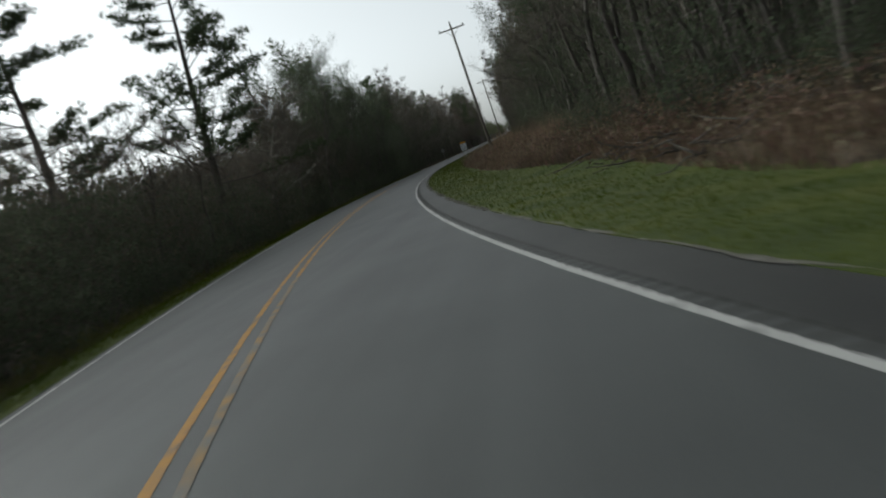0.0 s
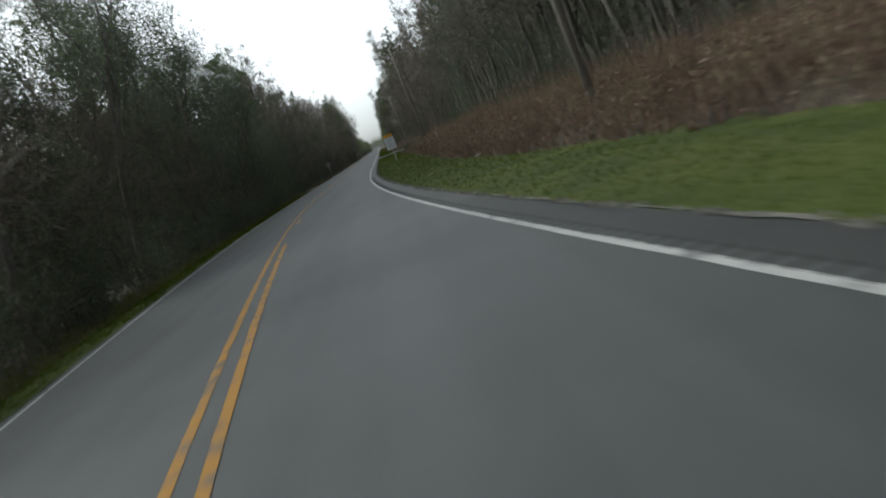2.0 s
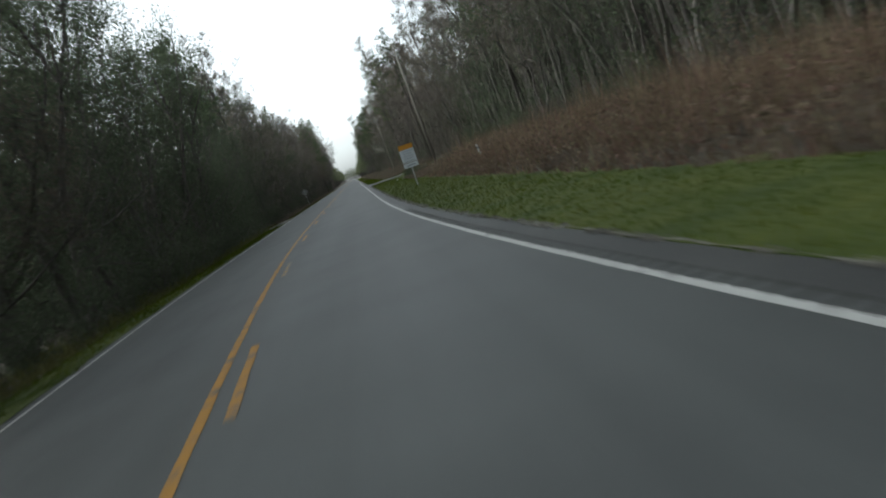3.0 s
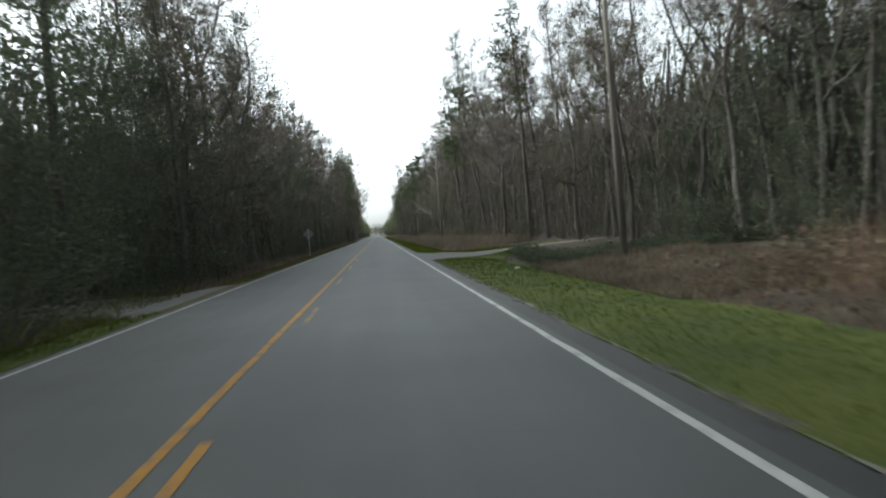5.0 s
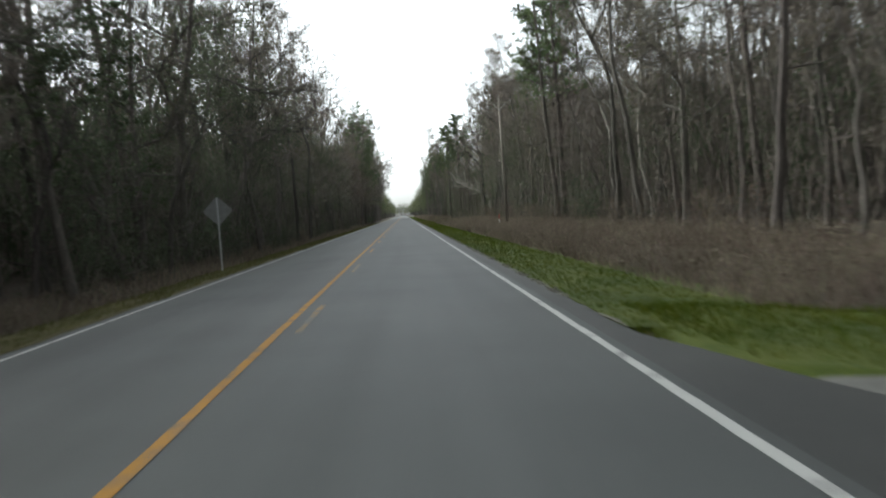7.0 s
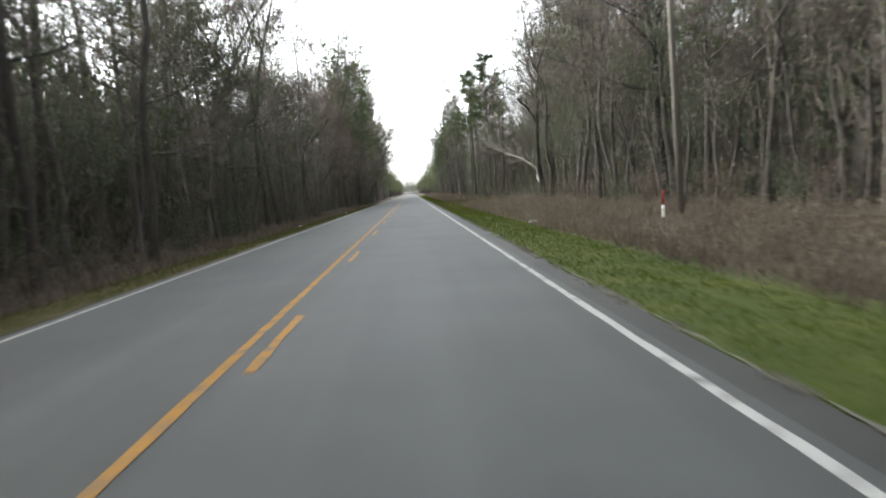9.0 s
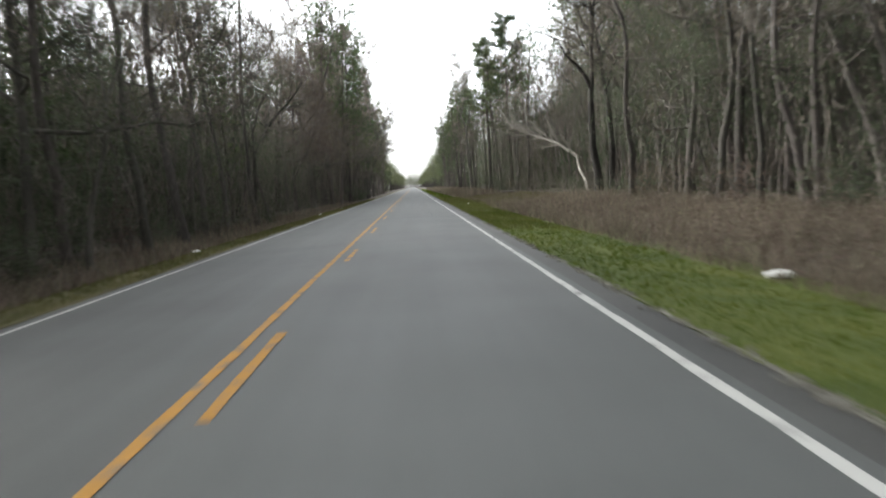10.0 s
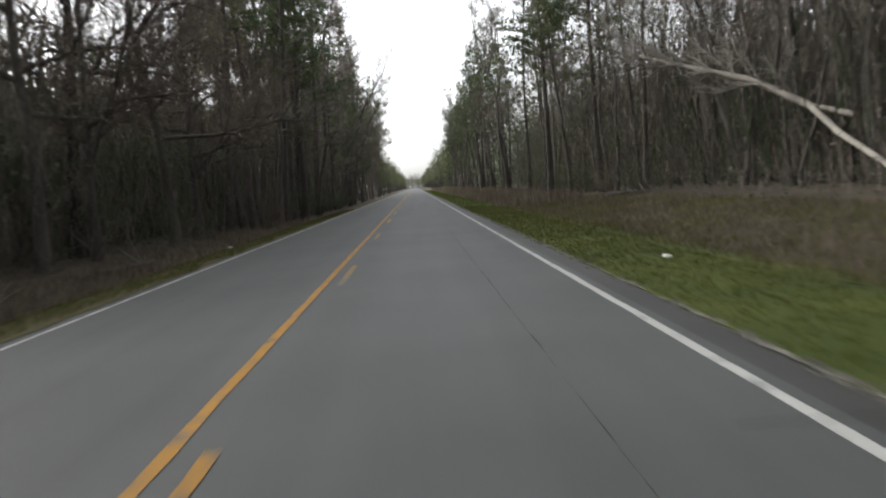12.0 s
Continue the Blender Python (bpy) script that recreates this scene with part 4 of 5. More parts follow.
thicket("deep_thicket", 74, "dim undergrowth far along the road", 425, 680, -32, -9.4, 14.0, 4500, 6, 0.5, "leaf", 0.9, 0, 1.0)
thicket("deep_thicket", 75, "dim undergrowth far along the road", 425, 680, 12, 34, 15.0, 4500, 6, 0.5, "leaf", 0.9, 0, 1.1)
thicket("deep_thicket", 78, "dim undergrowth deep in the woods", 168, 300, -30, -11, 8.0, 4000, 8, 0.4, "leaf", 0.7, 0, 1.0)
thicket("deep_thicket", 80, "dim brushwood deep in the woods", 330, 480, -38, -15, 9.0, 4500, 14, 0.23, "dim_brush", 0.9, 0, 0.8)
thicket("deep_thicket", 81, "dim brushwood deep in the woods", 330, 480, 20, 44, 10.0, 3500, 14, 0.23, "dim_brush", 0.9, 0, 0.8)
thicket("deep_thicket", 82, "low dark brushwood across a field", -10, 112, -36, -12, 7.0, 9000, 12, 0.26, "leaf", 0.7, 0, 1.0)
thicket("thicket", 83, "fine grey-brown twigs high among bare trees", 290, 440, -22, -8, 15.0, 2500, 6, 0.11, "dim_brush", 0.6, 22000, 0.8, 0.3)
thicket("thicket", 84, "fine grey-brown twigs high among bare trees", 310, 440, 15, 28, 15.0, 2500, 6, 0.11, "dim_brush", 0.6, 20000, 0.8, 0.3)
thicket("bramble_patch", 76, "low dark bramble patch before the woods", 170.5, 185.8, 8.6, 18.0, 0.42, 5600, 10, 0.1, "leaf", 0.16, 0, 1.2, 0.2)
thicket("brush_tangle", 70, "rust-brown tangle low in the dry brush", 5, 158, BRUSH_EDGE, 15.5, 0.8, 7000, 6, 0.1, "brush", 0.22, 0, 1.0)
thicket("brush_tangle", 71, "grey-brown tangle low in the weeds", 202, 328, 7.2, 14, 0.5, 9000, 6, 0.06, "brush_grey", 0.2, 0, 1.0)


def far_stems(name, seed, n, y0, y1, ua, ub, h0, h1, label):
    """A close stand of slim trunks deep in the woods."""
    rng = np.random.default_rng(seed)
    y, u, h = rng.uniform(y0, y1, n), rng.uniform(ua, ub, n), rng.uniform(h0, h1, n)
    p = np.stack([cx(y, u), y, land(u) - 0.1], 1)
    mid = p + np.stack([rng.normal(0, 0.06, n) * h, rng.normal(0, 0.06, n) * h, h * 0.55], 1)
    q = mid + np.stack([rng.normal(0, 0.09, n) * h, rng.normal(0, 0.09, n) * h, h * 0.45], 1)
    w = rng.uniform(0.05, 0.2, (n, 1)) * np.stack([np.ones(n), -rng.uniform(0, 1, n) * np.sign(u), np.zeros(n)], 1)
    T = np.concatenate([np.stack([p - w, p + w, mid - 0.6 * w], 1), np.stack([p + w, mid + 0.6 * w, mid - 0.6 * w], 1), np.stack([mid - 0.6 * w, mid + 0.6 * w, q], 1)])
    tagged(triangles(name, T, M["stem"]), label, "woods", kind="stuff")


far_stems("far_stems", 81, 1600, 118, 200, -45, -13, 5, 13, "close stand of dark slim trunks in the woods")
far_stems("far_stems", 82, 2000, -20, 116, -50, -16, 4, 8, "low dark stand of stems beyond the verge")
far_stems("far_stems", 83, 5000, 176, 470, -42, -13, 5, 14, "close stand of grey-brown slim trunks in the woods")
far_stems("far_stems", 84, 5500, -20, 190, 20, 45, 6, 15, "close stand of dark slim trunks in the woods")
far_stems("far_stems", 85, 3500, 190, 460, 19, 45, 6, 15, "close stand of grey-brown slim trunks in the woods")

def brushwood(name, seed, n, y0, y1, ua, ub, top, mat, label, lean=0.18):
    """Slim upright shoots, poles and hanging twigs that fill the depth between the trunks."""
    rng = np.random.default_rng(seed)
    y, u = rng.uniform(y0, y1, n), rng.uniform(ua, ub, n)
    z = top * rng.uniform(0, 1, n) ** 1.3
    ln = rng.uniform(1.5, 5.0, n)
    p = np.stack([cx(y, u), y, land(u) - 0.1 + z], 1)
    q = p + np.stack([rng.normal(0, lean, n) * ln, rng.normal(0, lean, n) * ln, ln], 1)
    w = rng.uniform(0.03, 0.14, (n, 1)) * np.stack([np.ones(n), rng.uniform(-1, 1, n), np.zeros(n)], 1)
    tagged(triangles(name, np.concatenate([np.stack([p - w, p + w, q], 1), np.stack([q - w * 0.6, q + w * 0.6, p + (q - p) * 0.2], 1)]), M[mat]), label, "undergrowth", kind="stuff")


brushwood("brushwood", 181, 15000, 174, 470, -26, -12.5, 6.5, "dim_brush", "grey-brown brushwood filling the depth of the woods")
brushwood("brushwood", 182, 16000, 174, 470, -26, -12, 5.0, "leaf", "dim green undergrowth shoots deep in the woods")
brushwood("brushwood", 183, 12000, 178, 470, 19, 32, 8.0, "dim_brush", "grey-brown brushwood filling the depth of the woods")
brushwood("brushwood", 184, 6000, 178, 470, 18.5, 32, 5.0, "leaf", "dim green undergrowth shoots deep in the woods")
brushwood("brushwood", 185, 9000, -10, 185, 21, 34, 8.0, "dim_brush", "grey-brown brushwood filling the depth of the woods")

brushwood("brushwood", 186, 7000, 8, 80, -30, -12, 3.0, "leaf", "dim green shoots low behind the verge", 0.3)

spots = []
for side in (-1, 1):
    for i in range(100):
        y = R.uniform(-30, 430)
        spots.append((side * R.uniform(15 if side < 0 else 22, 48), y, R.uniform(11, 18) if side > 0 or y > 122 else R.uniform(3.5, 5.5), 5 if R.uniform() < 0.6 else 2))
    for i in range(300):
        y = 540 + 900 * R.uniform(0, 1) ** 1.6
        spots.append((side * (R.uniform(7.6, 10.5) if side < 0 else R.uniform(10.5, 14)) + side * 12 * R.uniform(0, 1) ** 2, y, R.uniform(12, 17), 4))
for i in range(160):
    spots.append((R.uniform(-25, 25), R.uniform(1300, 1400), R.uniform(10, 18), 5))
far_woods("far_woods", 77, spots, "deep bare and evergreen woods far from the road")


def edge_clods(name, seed, n, y0, y1, label):
    """Crumbs of sand, asphalt and turf along the broken edge of the shoulder."""
    rng = np.random.default_rng(seed)
    y = rng.uniform(y0, y1, n)
    heap = np.array([noise.noise((b * 1.7, seed, 0.5)) for b in y])
    keep = heap > -0.05
    y, n = y[keep], int(keep.sum())
    u = np.interp(y, [30, 45, 60, 85, 110], [4.82, 4.76, 4.62, 4.5, 4.42]) + rng.normal(0.0, 0.05, n)
    s = rng.uniform(0.012, 0.04, n)
    c = np.stack([cx(y, u), y, land(u) + 0.008], 1)
    a = rng.uniform(0, 6.28, n)
    ring = [c + np.stack([s * np.cos(a + k), s * 1.6 * np.sin(a + k), 0 * s], 1) for k in (0, 2.1, 4.2)]
    tip = c + np.stack([0 * s, 0 * s, s * 0.8], 1)
    T = np.concatenate([np.stack([ring[k], ring[(k + 1) % 3], tip], 1) for k in range(3)])
    tagged(triangles(name, T, M["grit"]), label, "gravel", kind="stuff")


edge_clods("edge_crumbs", 97, 9000, 25, 181, "sandy crumbs along the broken shoulder edge")
edge_clods("edge_crumbs", 98, 9000, 203, 380, "sandy crumbs along the broken shoulder edge")


# ---- grasses and brush ----
def blades(name, seed, n, y0, y1, ua, ub, h0, h1, width, mat, label, lean=0.5, clump=0.0, banked=False):
    rng = np.random.default_rng(seed)
    y = rng.uniform(y0, y1, n)
    u = rng.uniform(0, 1, n)
    edge = np.array([noise.noise((yy * 0.35, seed, 2.0)) for yy in np.arange(y0, y1 + 1, 1.0)])
    e = np.interp(y, np.arange(y0, y1 + 1, 1.0), edge)
    lo = ua if np.isscalar(ua) else np.interp(y, *ua)
    hi = ub if np.isscalar(ub) else np.interp(y, *ub)
    w = 0.5 * np.clip((banked[1] - y) / (banked[1] - banked[0]), 0, 1) if isinstance(banked, tuple) else 0.5 * (1 - u) if banked else 0.0
    u = lo + (hi - lo) * u + e * np.where(u > 0.5, 0.35, -0.08)
    grow = np.array([noise.noise((a * 0.5, b * 0.5, seed)) for a, b in zip(u, y)]) if clump else 0.0
    h = rng.uniform(h0, h1, n) * (1 + clump * grow)
    if clump > 1:  # low along the mown edge, rising and falling in broad lumps behind it
        broad = np.array([noise.noise((a * 0.17, b * 0.17, seed + 3.0)) for a, b in zip(u, y)])
        h *= np.clip(0.45 + 0.55 * (u - lo) / 2.2, 0.4, 1.0) * (1 + 0.9 * broad)
    if clump:  # low weeds round a marker post
        h = np.where(np.hypot(u - 10.8, (y - 272.2) * 0.7) < 2.2, h * 0.35, h)
    x = cx(y, u)
    z = w * land(np.minimum(u, 5.5)) + (1 - w) * land(u)
    P = np.stack([x, y, z - 0.02], 1)
    az = rng.uniform(0, 6.28, n)
    Q = P + np.stack([np.cos(az) * h * lean * rng.uniform(0, 1, n), np.sin(az) * h * lean * rng.uniform(0, 1, n), h], 1)
    a2 = rng.uniform(0, 6.28, n)
    w = (width * rng.uniform(0.6, 1.4, n))[:, None] * np.stack([np.cos(a2), np.sin(a2), 0 * a2], 1)
    ob = triangles(name, np.stack([P - w, P + w, Q], 1), M[mat])
    return tagged(ob, label, "grass" if "_grass" in name and "broom" not in name else "brush", kind="stuff")


DRIVE_EAST, DRIVE_WEST = (183.5, 198.5), (161.0, 172.5)
blades("verge_grass", 51, 75000, 5, 182, ([5, 30, 45, 60, 85, 110], [4.87, 4.87, 4.81, 4.67, 4.55, 4.47]), BRUSH_EDGE, 0.04, 0.11, 0.012, "grass", "green mown verge grass")
blades("olive_grass", 50, 34000, 296, 374, 4.45, 6.9, 0.04, 0.12, 0.012, "grass_dry", "olive-brown mown verge grass")
blades("verge_grass", 47, 11000, 310, 376, 4.5, 6.9, 0.04, 0.11, 0.012, "grass", "green mown verge grass")
blades("verge_grass", 52, 52000, 199, 314, 4.45, 6.9, 0.04, 0.11, 0.012, "grass", "green mown verge grass")
blades("verge_grass", 53, 15000, 372, 620, 4.45, 7.0, 0.05, 0.15, 0.02, "grass", "green mown verge grass")
blades("verge_grass", 48, 3000, 179.5, 182.6, 5.2, 7.5, 0.04, 0.12, 0.012, "grass", "green mown verge grass")
blades("verge_grass", 41, 6500, 179, 190, ([179, 182.8, 184.0, 185.2, 186.7, 189.2, 190.2], [5.0, 5.0, 6.3, 7.3, 8.2, 9.1, 9.8]), ([178.5, 181.5, 186.5, 190.2], [7.2, 8.2, 9.5, 10.2]), 0.04, 0.12, 0.012, "grass", "green mown grass at the mouth of a gravel track", banked=True)
blades("verge_grass", 49, 11000, 194.4, 202.5, ([194.4, 195, 196.2, 197.8], [9.0, 8.1, 6.7, 5.0]), ([194.4, 196.2, 199, 202.5], [12.0, 15.0, 11.0, 7.5]), 0.05, 0.16, 0.012, "grass", "green grass along a sandy track", banked=(196.0, 202.5))
blades("verge_grass", 54, 34000, 8, 160, -5.6, -4.0, 0.05, 0.15, 0.014, "grass", "narrow green verge grass")
blades("grey_brush", 46, 40000, 172, 380, -8.5, -5.3, 0.12, 0.45, 0.014, "brush_grey", "dark dead weeds along the edge of the woods", 0.9, 0.9)
blades("dark_weeds", 45, 22000, 8, 172, -8.0, -5.5, 0.12, 0.42, 0.016, "grass_dry", "dark weeds along the edge of the thicket", 0.9, 0.9)
blades("olive_grass", 55, 45000, 173, 400, -5.4, -4.05, 0.05, 0.15, 0.014, "grass_dry", "narrow olive-brown verge grass")
blades("dry_brush", 56, 65000, 5, 156, BRUSH_EDGE, BRUSH_BACK, 0.26, 0.86, 0.016, "brush", "tall rust-brown dry brush between verge and woods", 0.9, 1.1)
blades("broom_grass", 44, 26000, 44, 156, 9.8, 17.5, 0.5, 1.3, 0.013, "brush_tan", "tall tan broom grass standing in the dry brush", 0.45, 1.6)
blades("grey_brush", 57, 26000, 154, 171, 7.6, 14.0, 0.1, 0.3, 0.014, "brush_grey", "grey-brown dry weeds before the woods", 0.9, 0.9)
blades("grey_brush", 43, 18000, 326, 374, 7.2, 14.5, 0.08, 0.34, 0.013, "brush_grey", "low tan weeds mown last autumn", 0.9, 0.9)
blades("olive_grass", 42, 20000, 326, 374, 6.8, 14.0, 0.08, 0.26, 0.013, "grass_dry", "olive grass growing through low weeds", 0.8, 0.9)
blades("grey_brush", 58, 50000, 202, 330, 6.9, 14.0, 0.2, 0.64, 0.013, "brush_grey", "grey-brown dry weeds before the woods", 0.9, 0.9)
blades("grey_brush", 59, 20000, 372, 620, 7.0, 12.0, 0.4, 1.0, 0.035, "brush_grey", "grey-brown dry weeds before the woods", 0.6, 0.6)

# ---- signs, poles and small things ----
def utility_pole(x, y, z, height, spin):
    pole = new("utility_pole")
    g = Geo()
    g.tube([(0, 0, -0.4), (0, 0, height * 0.5), (0, 0, height)], [0.14, 0.12, 0.095], 10, True)
    part("pole", g, M["pole_wood"], pole)
    g = Geo()
    g.box((-1.2, -0.17, height - 0.55), (1.2, -0.07, height - 0.43))
    arm = part("crossarm", g, M["pole_wood"], pole, smooth=False)
    for sx in (-1, 1):
        g = Geo()
        g.tube([(sx * 0.62, -0.12, height - 0.52), (sx * 0.02, -0.12, height - 1.2)], [0.02, 0.02], 4, True)
        part("brace", g, M["metal"], pole)
    for ix in (-1.1, 1.1):
        g = Geo()
        g.tube([(ix, -0.12, height - 0.43), (ix, -0.12, height - 0.36), (ix, -0.12, height - 0.34), (ix, -0.12, height - 0.25)], [0.015, 0.05, 0.06, 0.03], 8, True)
        part("insulator", g, M["ceramic"], arm)
    g = Geo()
    g.tube([(0, 0, height - 0.02), (0, 0, height + 0.1), (0, 0, height + 0.12), (0, 0, height + 0.24)], [0.02, 0.05, 0.065, 0.03], 8, True)
    part("insulator", g, M["ceramic"], pole)
    pole.matrix_basis = pose(x, y, z, 0, 0, spin)
    return tagged(pole, "weathered wooden utility pole with a crossarm", "utility pole", "poles along the road")


for u, y in ((10.5, 84.5), (11.2, 169.8), (12.0, 274.6)):
    px, py, pz = place(u, y)
    utility_pole(px, py, pz, 12.4, turn_at(y))


def tall_sign(x, y, z, spin):
    sign = new("road_sign")
    g = Geo()
    g.box((-0.03, 0.003, -0.4), (0.03, 0.04, 2.4))
    part("post", g, M["metal"], sign, smooth=False)
    g = Geo()
    g.box((-0.41, -0.02, 2.15), (0.41, 0.0, 2.42))
    part("header_panel", g, M["sign_orange"], sign, "orange header panel", False)
    g = Geo()
    g.box((-0.42, -0.02, 1.4), (0.42, 0.0, 2.14))
    main = part("panel", g, M["sign_white"], sign, "white main panel with lines of small text", False)
    for w, zz in ((0.62, 2.04), (0.48, 1.9), (0.64, 1.76), (0.55, 1.62), (0.6, 1.48)):
        g = Geo()
        g.box((-w / 2, -0.024, zz - 0.018), (w / 2, -0.021, zz + 0.018))
        part("text_bar", g, M["ink"], main, smooth=False)
    g = Geo()
    g.box((-0.42, -0.02, 1.1), (0.42, 0.0, 1.36))
    low = part("plate", g, M["sign_white"], sign, "white lower plate", False)
    g = Geo()
    g.box((-0.28, -0.024, 1.2), (0.28, -0.021, 1.25))
    part("text_bar", g, M["ink"], low, smooth=False)
    sign.matrix_basis = pose(x, y, z, 0, 2, spin)
    return tagged(sign, "tall white road sign with an orange header on a steel post", "road sign")


sx, sy, sz = place(6.24, 133.4)
tall_sign(sx, sy, sz, 0)


def diamond_sign(x, y, z, spin):
    sign = new("diamond_sign")
    g = Geo()
    g.box((-0.03, -0.035, -0.4), (0.03, -0.005, 2.75))
    part("post", g, M["metal"], sign, smooth=False)
    g = Geo()
    r, c = 0.53, 2.25
    ring = []
    for k in range(4):
        a = k * math.pi / 2
        for da in (-0.09, 0.09):
            ring.append((r * 0.97 * math.cos(a + da), r * 0.97 * math.sin(a + da)))
    front = [(px, 0.0, c + pz) for px, pz in ring]
    back = [(px, 0.006, c + pz) for px, pz in ring]
    n = len(ring)
    g.add(front + back, [tuple(range(n)), tuple(range(n, 2 * n))[::-1]] + [(i, i + n, (i + 1) % n + n, (i + 1) % n) for i in range(n)])
    part("panel", g, M["sign_back"], sign, "bare aluminium back of the panel", False)
    for zz in (c - 0.3, c + 0.3):
        g = Geo()
        g.tube([(0, -0.045, zz), (0, -0.03, zz)], [0.015, 0.015], 6, True)
        part("bolt", g, M["metal"], sign)
    sign.matrix_basis = pose(x, y, z, 0, 0, spin)
    return tagged(sign, "grey back of a diamond warning sign on a steel post", "road sign")


sx, sy, sz = place(-5.04, 221.8)
diamond_sign(sx, sy, sz, 0)


def marker_post():
    post = new("marker_post")
    g = Geo()
    g.tube([(0, 0, -0.5), (0, 0, 0.5)], [0.05, 0.05], 10, True)
    part("lower_tube", g, M["litter"], post, "white lower half")
    g = Geo()
    g.tube([(0, 0, 0.5), (0, 0, 1.0), (0, 0, 1.05)], [0.042, 0.042, 0.025], 10, True)
    part("upper_tube", g, M["red"], post, "red upper half")
    post.matrix_basis = pose(*place(11.18, 274.2), 0, 2, 0)
    return tagged(post, "red and white pipeline marker post in the weeds", "marker post")


marker_post()


def white_stake():
    stake = new("marker_stake")
    g = Geo()
    g.box((-0.055, -0.01, -0.3), (0.055, 0.01, 0.98))
    part("blade", g, M["litter"], stake, smooth=False)
    g = Geo()
    g.box((-0.056, -0.013, 0.7), (0.056, 0.013, 0.86))
    part("band", g, M["ink"], stake, "grey reflective band", False)
    stake.matrix_basis = pose(*place(10.45, 134.8), 0, -4, 0)
    return tagged(stake, "thin white plastic marker stake standing in dry brush", "marker post")


white_stake()


def striped_marker():
    post = new("object_marker")
    g = Geo()
    g.box((-0.03, 0.0, -0.3), (0.03, 0.03, 1.02))
    part("post", g, M["metal"], post, smooth=False)
    g = Geo()
    g.box((-0.15, -0.012, 0.38), (0.15, 0.0, 1.02))
    panel = part("panel", g, M["crack"], post, "black panel", False)
    for k in range(3):
        g = Geo()
        g.box((-0.15, -0.016, 0.45 + k * 0.18), (0.15, -0.0125, 0.54 + k * 0.18))
        part("stripe", g, M["litter"], panel, "white stripe", False)
    post.matrix_basis = pose(*place(-10.13, 209.5), 0, 3, 0)
    return tagged(post, "black object marker with three white stripes", "marker post")


striped_marker()


def litter_bag(u, y, size, seed):
    rng = np.random.default_rng(seed)
    bm = bmesh.new()
    bmesh.ops.create_icosphere(bm, subdivisions=2, radius=size)
    for v in bm.verts:
        k = 1 + 0.5 * noise.noise(v.co * (2.2 / size) + Vector((seed, 0, 0)))
        v.co = Vector((v.co.x * k * 1.5, v.co.y * k, max(v.co.z * k * 0.55, -0.2 * size)))
    me = bpy.data.meshes.new("litter_bag")
    bm.to_mesh(me)
    bm.free()
    me.materials.append(M["litter"])
    ob = new("litter_bag", me)
    ob.matrix_basis = pose(*place(u, y, 0.2 * size + 0.03), 0, 0, rng.uniform(0, 180))
    return tagged(ob, "crumpled white plastic litter on the grass", "litter", "roadside litter")


for i, (u, y, s) in enumerate(((7.3, 281.5, 0.16), (-5.0, 330.5, 0.09), (-5.2, 296, 0.1), (6.0, 335.5, 0.07), (7.0, 196, 0.07), (6.9, 169.5, 0.09), (-5.3, 352, 0.07), (8.0, 93, 0.09))):
    litter_bag(u, y, s, i + 3)


def dead_tree():
    """A pale broken tree that leans out of the woods."""
    rng = np.random.default_rng(91)
    g = Geo()
    tree = new("fallen_tree")
    a, b, c = np.array([17.8, 347.5, -0.1]), np.array([18.9, 357.2, 3.45]), np.array([13.1, 364.8, 7.3])
    low = np.array([a, a + (b - a) * 0.3 + (0.2, 0, -0.15), a + (b - a) * 0.65 + (-0.1, 0, -0.1), b])
    g.tube(low, [0.12, 0.12, 0.13, 0.15], 7)
    root = np.array([23.0, 349.0, 0.0])
    g.tube([root, root + (b - root) * 0.5 + (0, 0, 0.35), b], [0.13, 0.13, 0.12], 7)
    top = np.array([b, b + (c - b) * 0.3 + (0.2, 0, 0.35), b + (c - b) * 0.65 + (-0.2, 0, 0.25), c])
    g.tube(top, [0.18, 0.15, 0.1, 0.04], 6)
    part("trunk", g, M["dead_wood"], tree)
    P, Q = [], []
    for i in range(26):
        p, t = along(top, rng.uniform(0.05, 1))
        d = (c - b) / np.linalg.norm(c - b) + rng.normal(0, 0.5, 3) + np.array([0, 0, 0.35])
        br = bend(p, d / np.linalg.norm(d), rng.uniform(1.2, 3.6), 5, rng, 0.16, 0.03)
        g = Geo()
        g.tube(br, np.linspace(0.05, 0.01, 5), 5)
        part("branch", g, M["dead_wood"], tree)
        for _ in range(34):
            q, _t = along(br, rng.uniform(0.2, 1))
            P.append(q)
            Q.append(q + (d + rng.normal(0, 0.7, 3)) * rng.uniform(0.3, 0.8))
    tw = triangles("twigs", spikes(P, Q, 0.018, rng), M["dead_wood"])
    tw.name, tw.parent = "twig_tangle", tree
    tagged(tw, kind="stuff")
    return tagged(tree, "pale dead tree leaning broken out of the woods", "tree")


dead_tree()


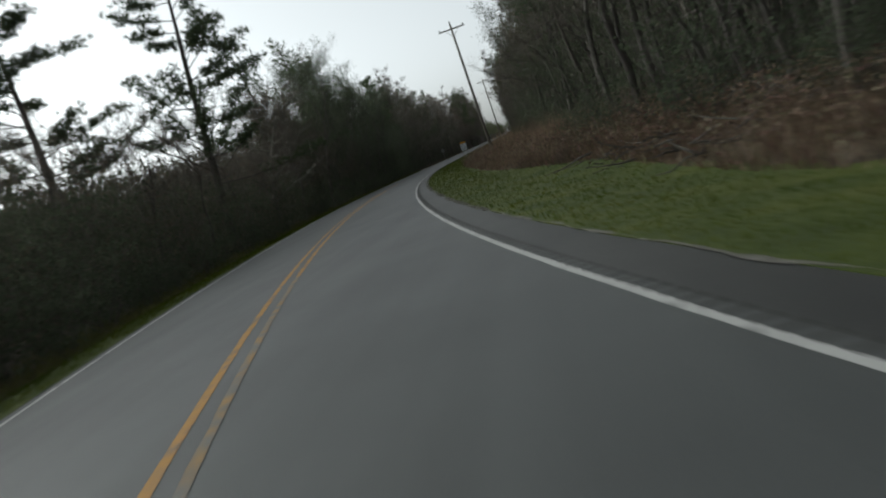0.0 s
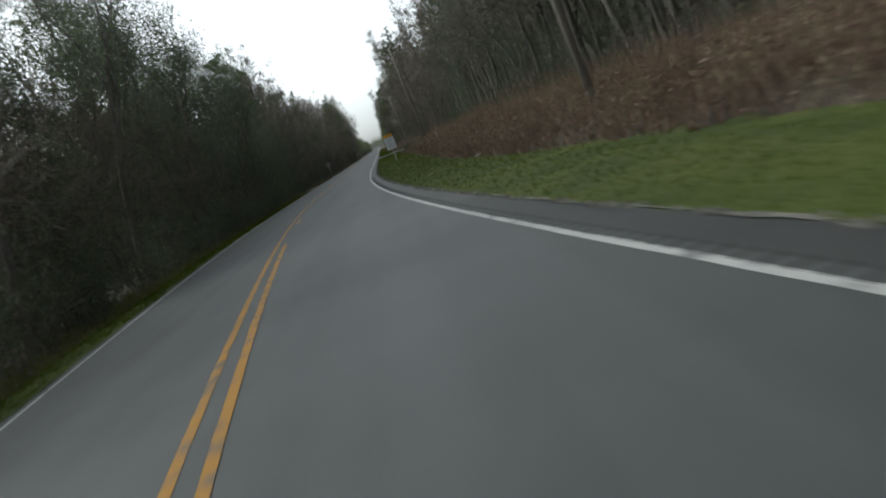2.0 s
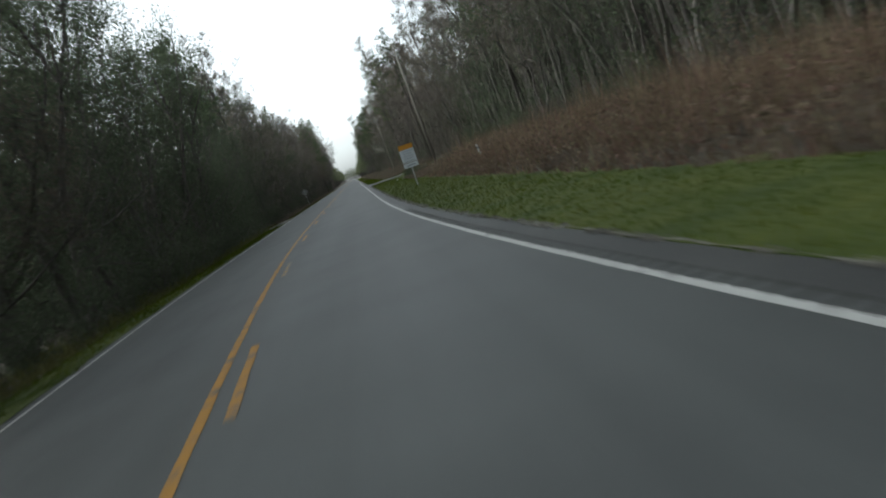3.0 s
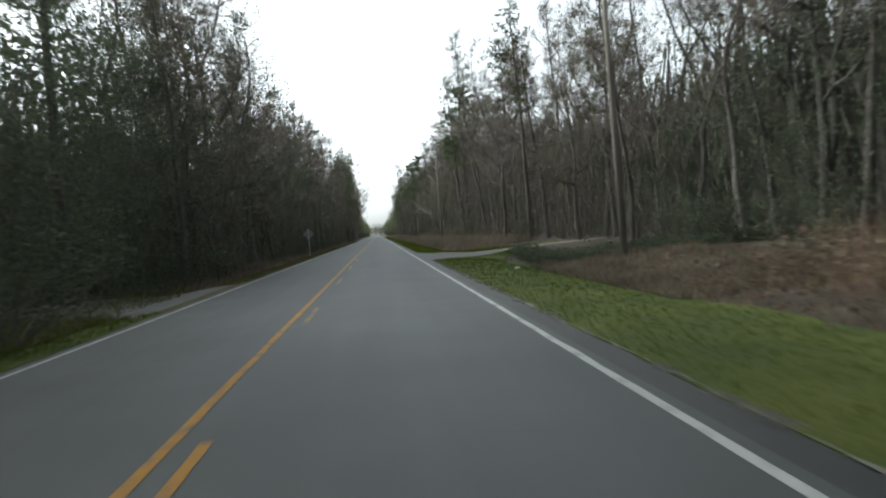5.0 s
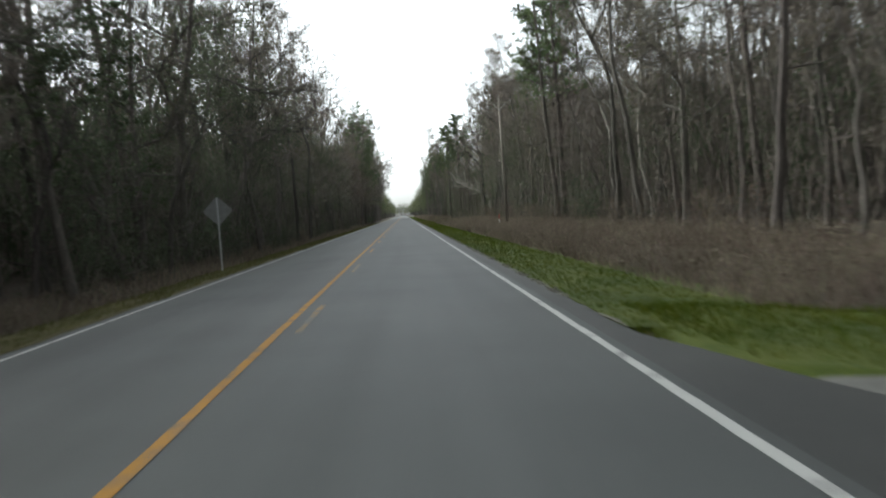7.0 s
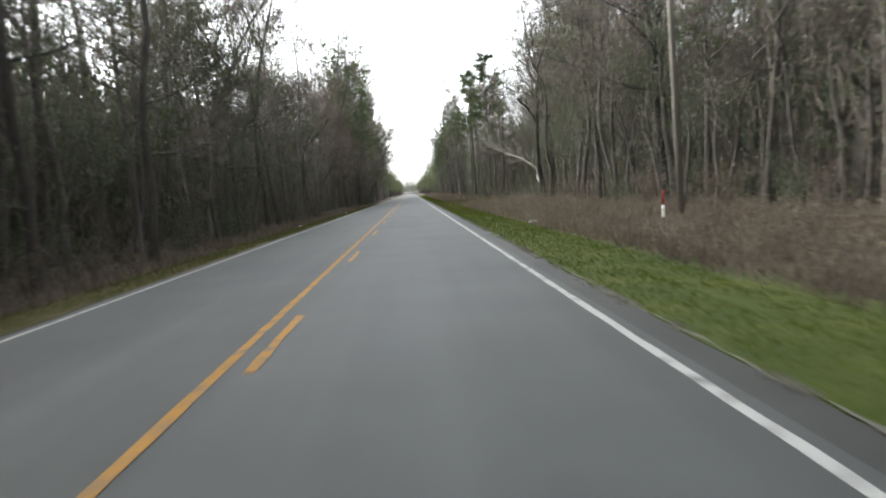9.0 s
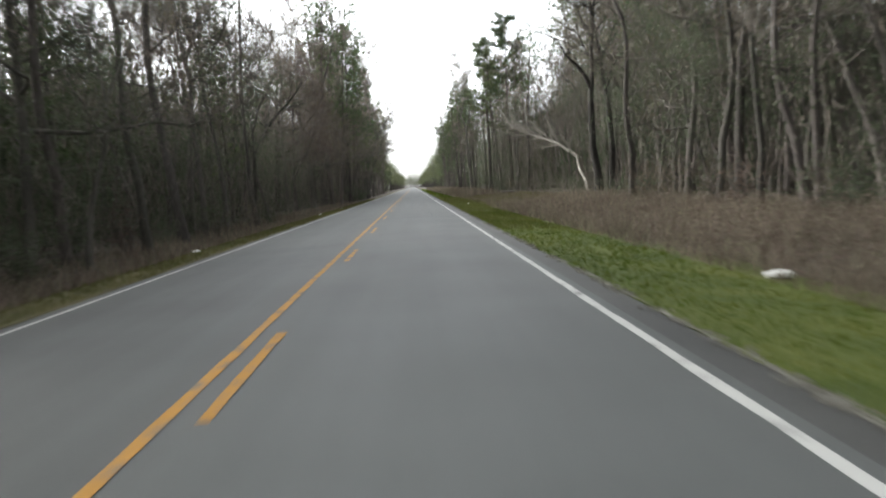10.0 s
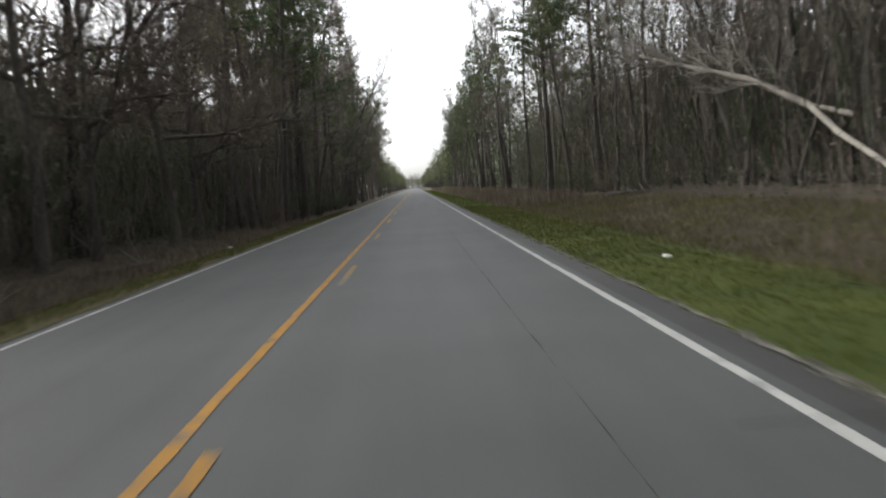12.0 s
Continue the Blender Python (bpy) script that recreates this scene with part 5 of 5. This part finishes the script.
# ---- side tracks ----
def track(name, edge_a, edge_b, lift, mat, label, hug=False):
    """A ground patch between two edge lines given as (u, y) pairs; hug lets its first edge meet the land."""
    g, n = Geo(), 16
    ta, tb = np.linspace(0, 1, len(edge_a)), np.linspace(0, 1, len(edge_b))
    A, B = np.array(edge_a), np.array(edge_b)
    for i in range(n + 1):
        s = (0.0, 0.012)[i] if i < 2 else i / n
        pa = np.array([np.interp(s, ta, A[:, 0]), np.interp(s, ta, A[:, 1])])
        pb = np.array([np.interp(s, tb, B[:, 0]), np.interp(s, tb, B[:, 1])])
        for j in range(7):
            u, y = pa + (pb - pa) * j / 6
            y += 0.25 * noise.noise((u * 1.3, y * 1.3, 3)) if j in (0, 6) else 0
            w = 0.5 * j / 6 if hug else 0.5
            g.v.append((float(cx(y, u)), float(y), w * float(land(min(u, 5.5) if u > 0 else max(u, -5))) + (1 - w) * float(land(u)) + (lift if 1 < i < n else (-0.06, -0.012)[i] if i < 2 else -0.12) + 0.02 * noise.noise((u, y, 1))))
    g.f = [(i * 7 + j, i * 7 + j + 1, (i + 1) * 7 + j + 1, (i + 1) * 7 + j) for i in range(n) for j in range(6)]
    top = list(g.v)
    away = 1.3 if edge_a[0][1] < edge_b[0][1] else -1.3
    for j, out in ((0, -away), (6, away)):
        base = len(g.v)
        for i in range(n + 1):
            p = top[i * 7 + j]
            g.v += [p, (p[0], p[1] + out, p[2] - 0.35)]
        g.f += [(base + 2 * i, base + 2 * i + 2, base + 2 * i + 3, base + 2 * i + 1) for i in range(n)]
    return tagged(new(name, g.mesh(name, mat)), label, "verge" if "sod" in name else "driveway", kind="structure")


track("pavement_pad_east", [(5.2, 183.6), (6.1, 184.2), (7.0, 185.3), (8.0, 186.8), (8.7, 188.9), (9.4, 190.2), (10.2, 190.9)], [(5.25, 196.8), (6.1, 196.3), (7.1, 195.6), (8.0, 194.6), (9.0, 193.8), (9.8, 193.5), (10.6, 193.7)], 0.045, M["gravel"], "worn grey pad at the mouth of a side track")
track("pavement_track_east", [(9.0, 189.9), (10.2, 190.9), (12, 191.9), (16, 193.4), (24, 195), (42, 198)], [(9.1, 193.6), (10.6, 193.7), (12.2, 194.2), (16, 196.1), (24, 198), (42, 201)], 0.053, M["sand"], "pale sandy side track into the woods")
track("pavement_rut_east", [(9.6, 191.5), (12, 193.0), (16, 194.6), (24, 196.4), (42, 199.4)], [(9.6, 191.9), (12, 193.4), (16, 195.1), (24, 197.0), (42, 200.0)], 0.06, M["damp_sand"], "dark damp rut between sandy wheel tracks")
track("pavement_track_west", [(-4.0, 158.0), (-6, 162.5), (-12, 164.0), (-30, 166)], [(-4.0, 174.5), (-6, 171.0), (-12, 169.0), (-30, 171)], 0.04, M["gravel"], "pale gravel side track on the far side")

track("verge_sod_corner", [(4.75, 178.5), (7.0, 178.5), (8.2, 181.5), (9.3, 186.5)], [(4.9, 182.8), (6.5, 184.5), (8.0, 186.6), (9.6, 190.0)], 0.02, M["sod"], "green grass corner before a gravel track", True)
track("verge_sod_bank", [(4.7, 204), (6.8, 203), (9, 200.5), (12, 198.8), (16, 198.4)], [(4.7, 197.8), (6.6, 196.2), (8.5, 194.4), (11.5, 194.2), (16, 196.3)], 0.02, M["sod"], "green grass bank beyond a gravel track", True)


def brush_pile(u, y, n, seed):
    """Cut branches thrown down at the edge of the brush."""
    rng = np.random.default_rng(seed)
    pile = new("brush_pile")
    for i in range(n):
        g = Geo()
        p = np.array([rng.normal(0, 0.45), rng.normal(0, 0.8), rng.uniform(0.02, 0.5)])
        d = way(rng, rng.uniform(0, 6.28), rng.uniform(-0.15, 0.35))
        r = rng.uniform(0.012, 0.035)
        g.tube(bend(p, d, rng.uniform(0.5, 1.5), 4, rng, 0.2, 0), [r, r * 0.85, r * 0.6, r * 0.3], 5, True)
        part("stick", g, M["bark"], pile)
    pile.matrix_basis = pose(*place(u, y, 0.02), 0, 0, rng.uniform(0, 360))
    return tagged(pile, "pile of cut grey branches at the edge of dry brush", "brush pile", "cut branches")


for i, (u, y) in enumerate(((9.5, 31.0), (9.3, 27.5), (9.0, 23.5))):
    brush_pile(u, y, 18, 120 + i)


def fallen_log(u, y, length, r, spin, seed):
    rng = np.random.default_rng(seed)
    log = new("fallen_log")
    g = Geo()
    pts = bend((0, 0, 0), (1, 0, 0.02), length, 6, rng, 0.05, 0)
    g.tube(pts, np.linspace(r, r * 0.7, 6), 9, True)
    part("trunk", g, M["bark"], log)
    for k in range(3):
        q, _t = along(pts, rng.uniform(0.2, 0.9))
        g = Geo()
        g.tube(bend(q, way(rng, rng.uniform(0, 6.28), rng.uniform(0.3, 1.0)), rng.uniform(0.5, 1.2), 3, rng, 0.1, 0), [r * 0.35, r * 0.2, 0.01], 5)
        part("branch_stub", g, M["bark_pale"], log)
    log.matrix_basis = pose(*place(u, y, r * 0.7), 0, 0, spin)
    return tagged(log, "grey fallen log lying in the dry weeds", "log", "fallen logs")


fallen_log(12.0, 367, 2.6, 0.2, 15, 3)
fallen_log(-7.6, 345, 2.4, 0.11, 70, 5)
fallen_log(-7.2, 338, 1.8, 0.08, 110, 6)


def mailbox():
    box = new("mailbox")
    g = Geo()
    g.box((-0.05, -0.05, -0.3), (0.05, 0.05, 1.0))
    part("post", g, M["pole_wood"], box, smooth=False)
    g = Geo()
    n = 8
    prof = [(-0.11, 0.0), (0.11, 0.0)] + [(0.11 * math.cos(a), 0.14 + 0.11 * math.sin(a)) for a in np.linspace(0, math.pi, n)]
    v = [(x, yy, 1.0 + z) for yy in (-0.26, 0.26) for x, z in prof]
    m = len(prof)
    g.add(v, [tuple(range(m))[::-1], tuple(range(m, 2 * m))] + [(i, (i + 1) % m, (i + 1) % m + m, i + m) for i in range(m)])
    part("body", g, M["metal"], box, smooth=False)
    box.matrix_basis = pose(*place(-10.6, 206.5), 0, -6, 60)
    return tagged(box, "weathered grey mailbox on a leaning wooden post", "mailbox")


mailbox()
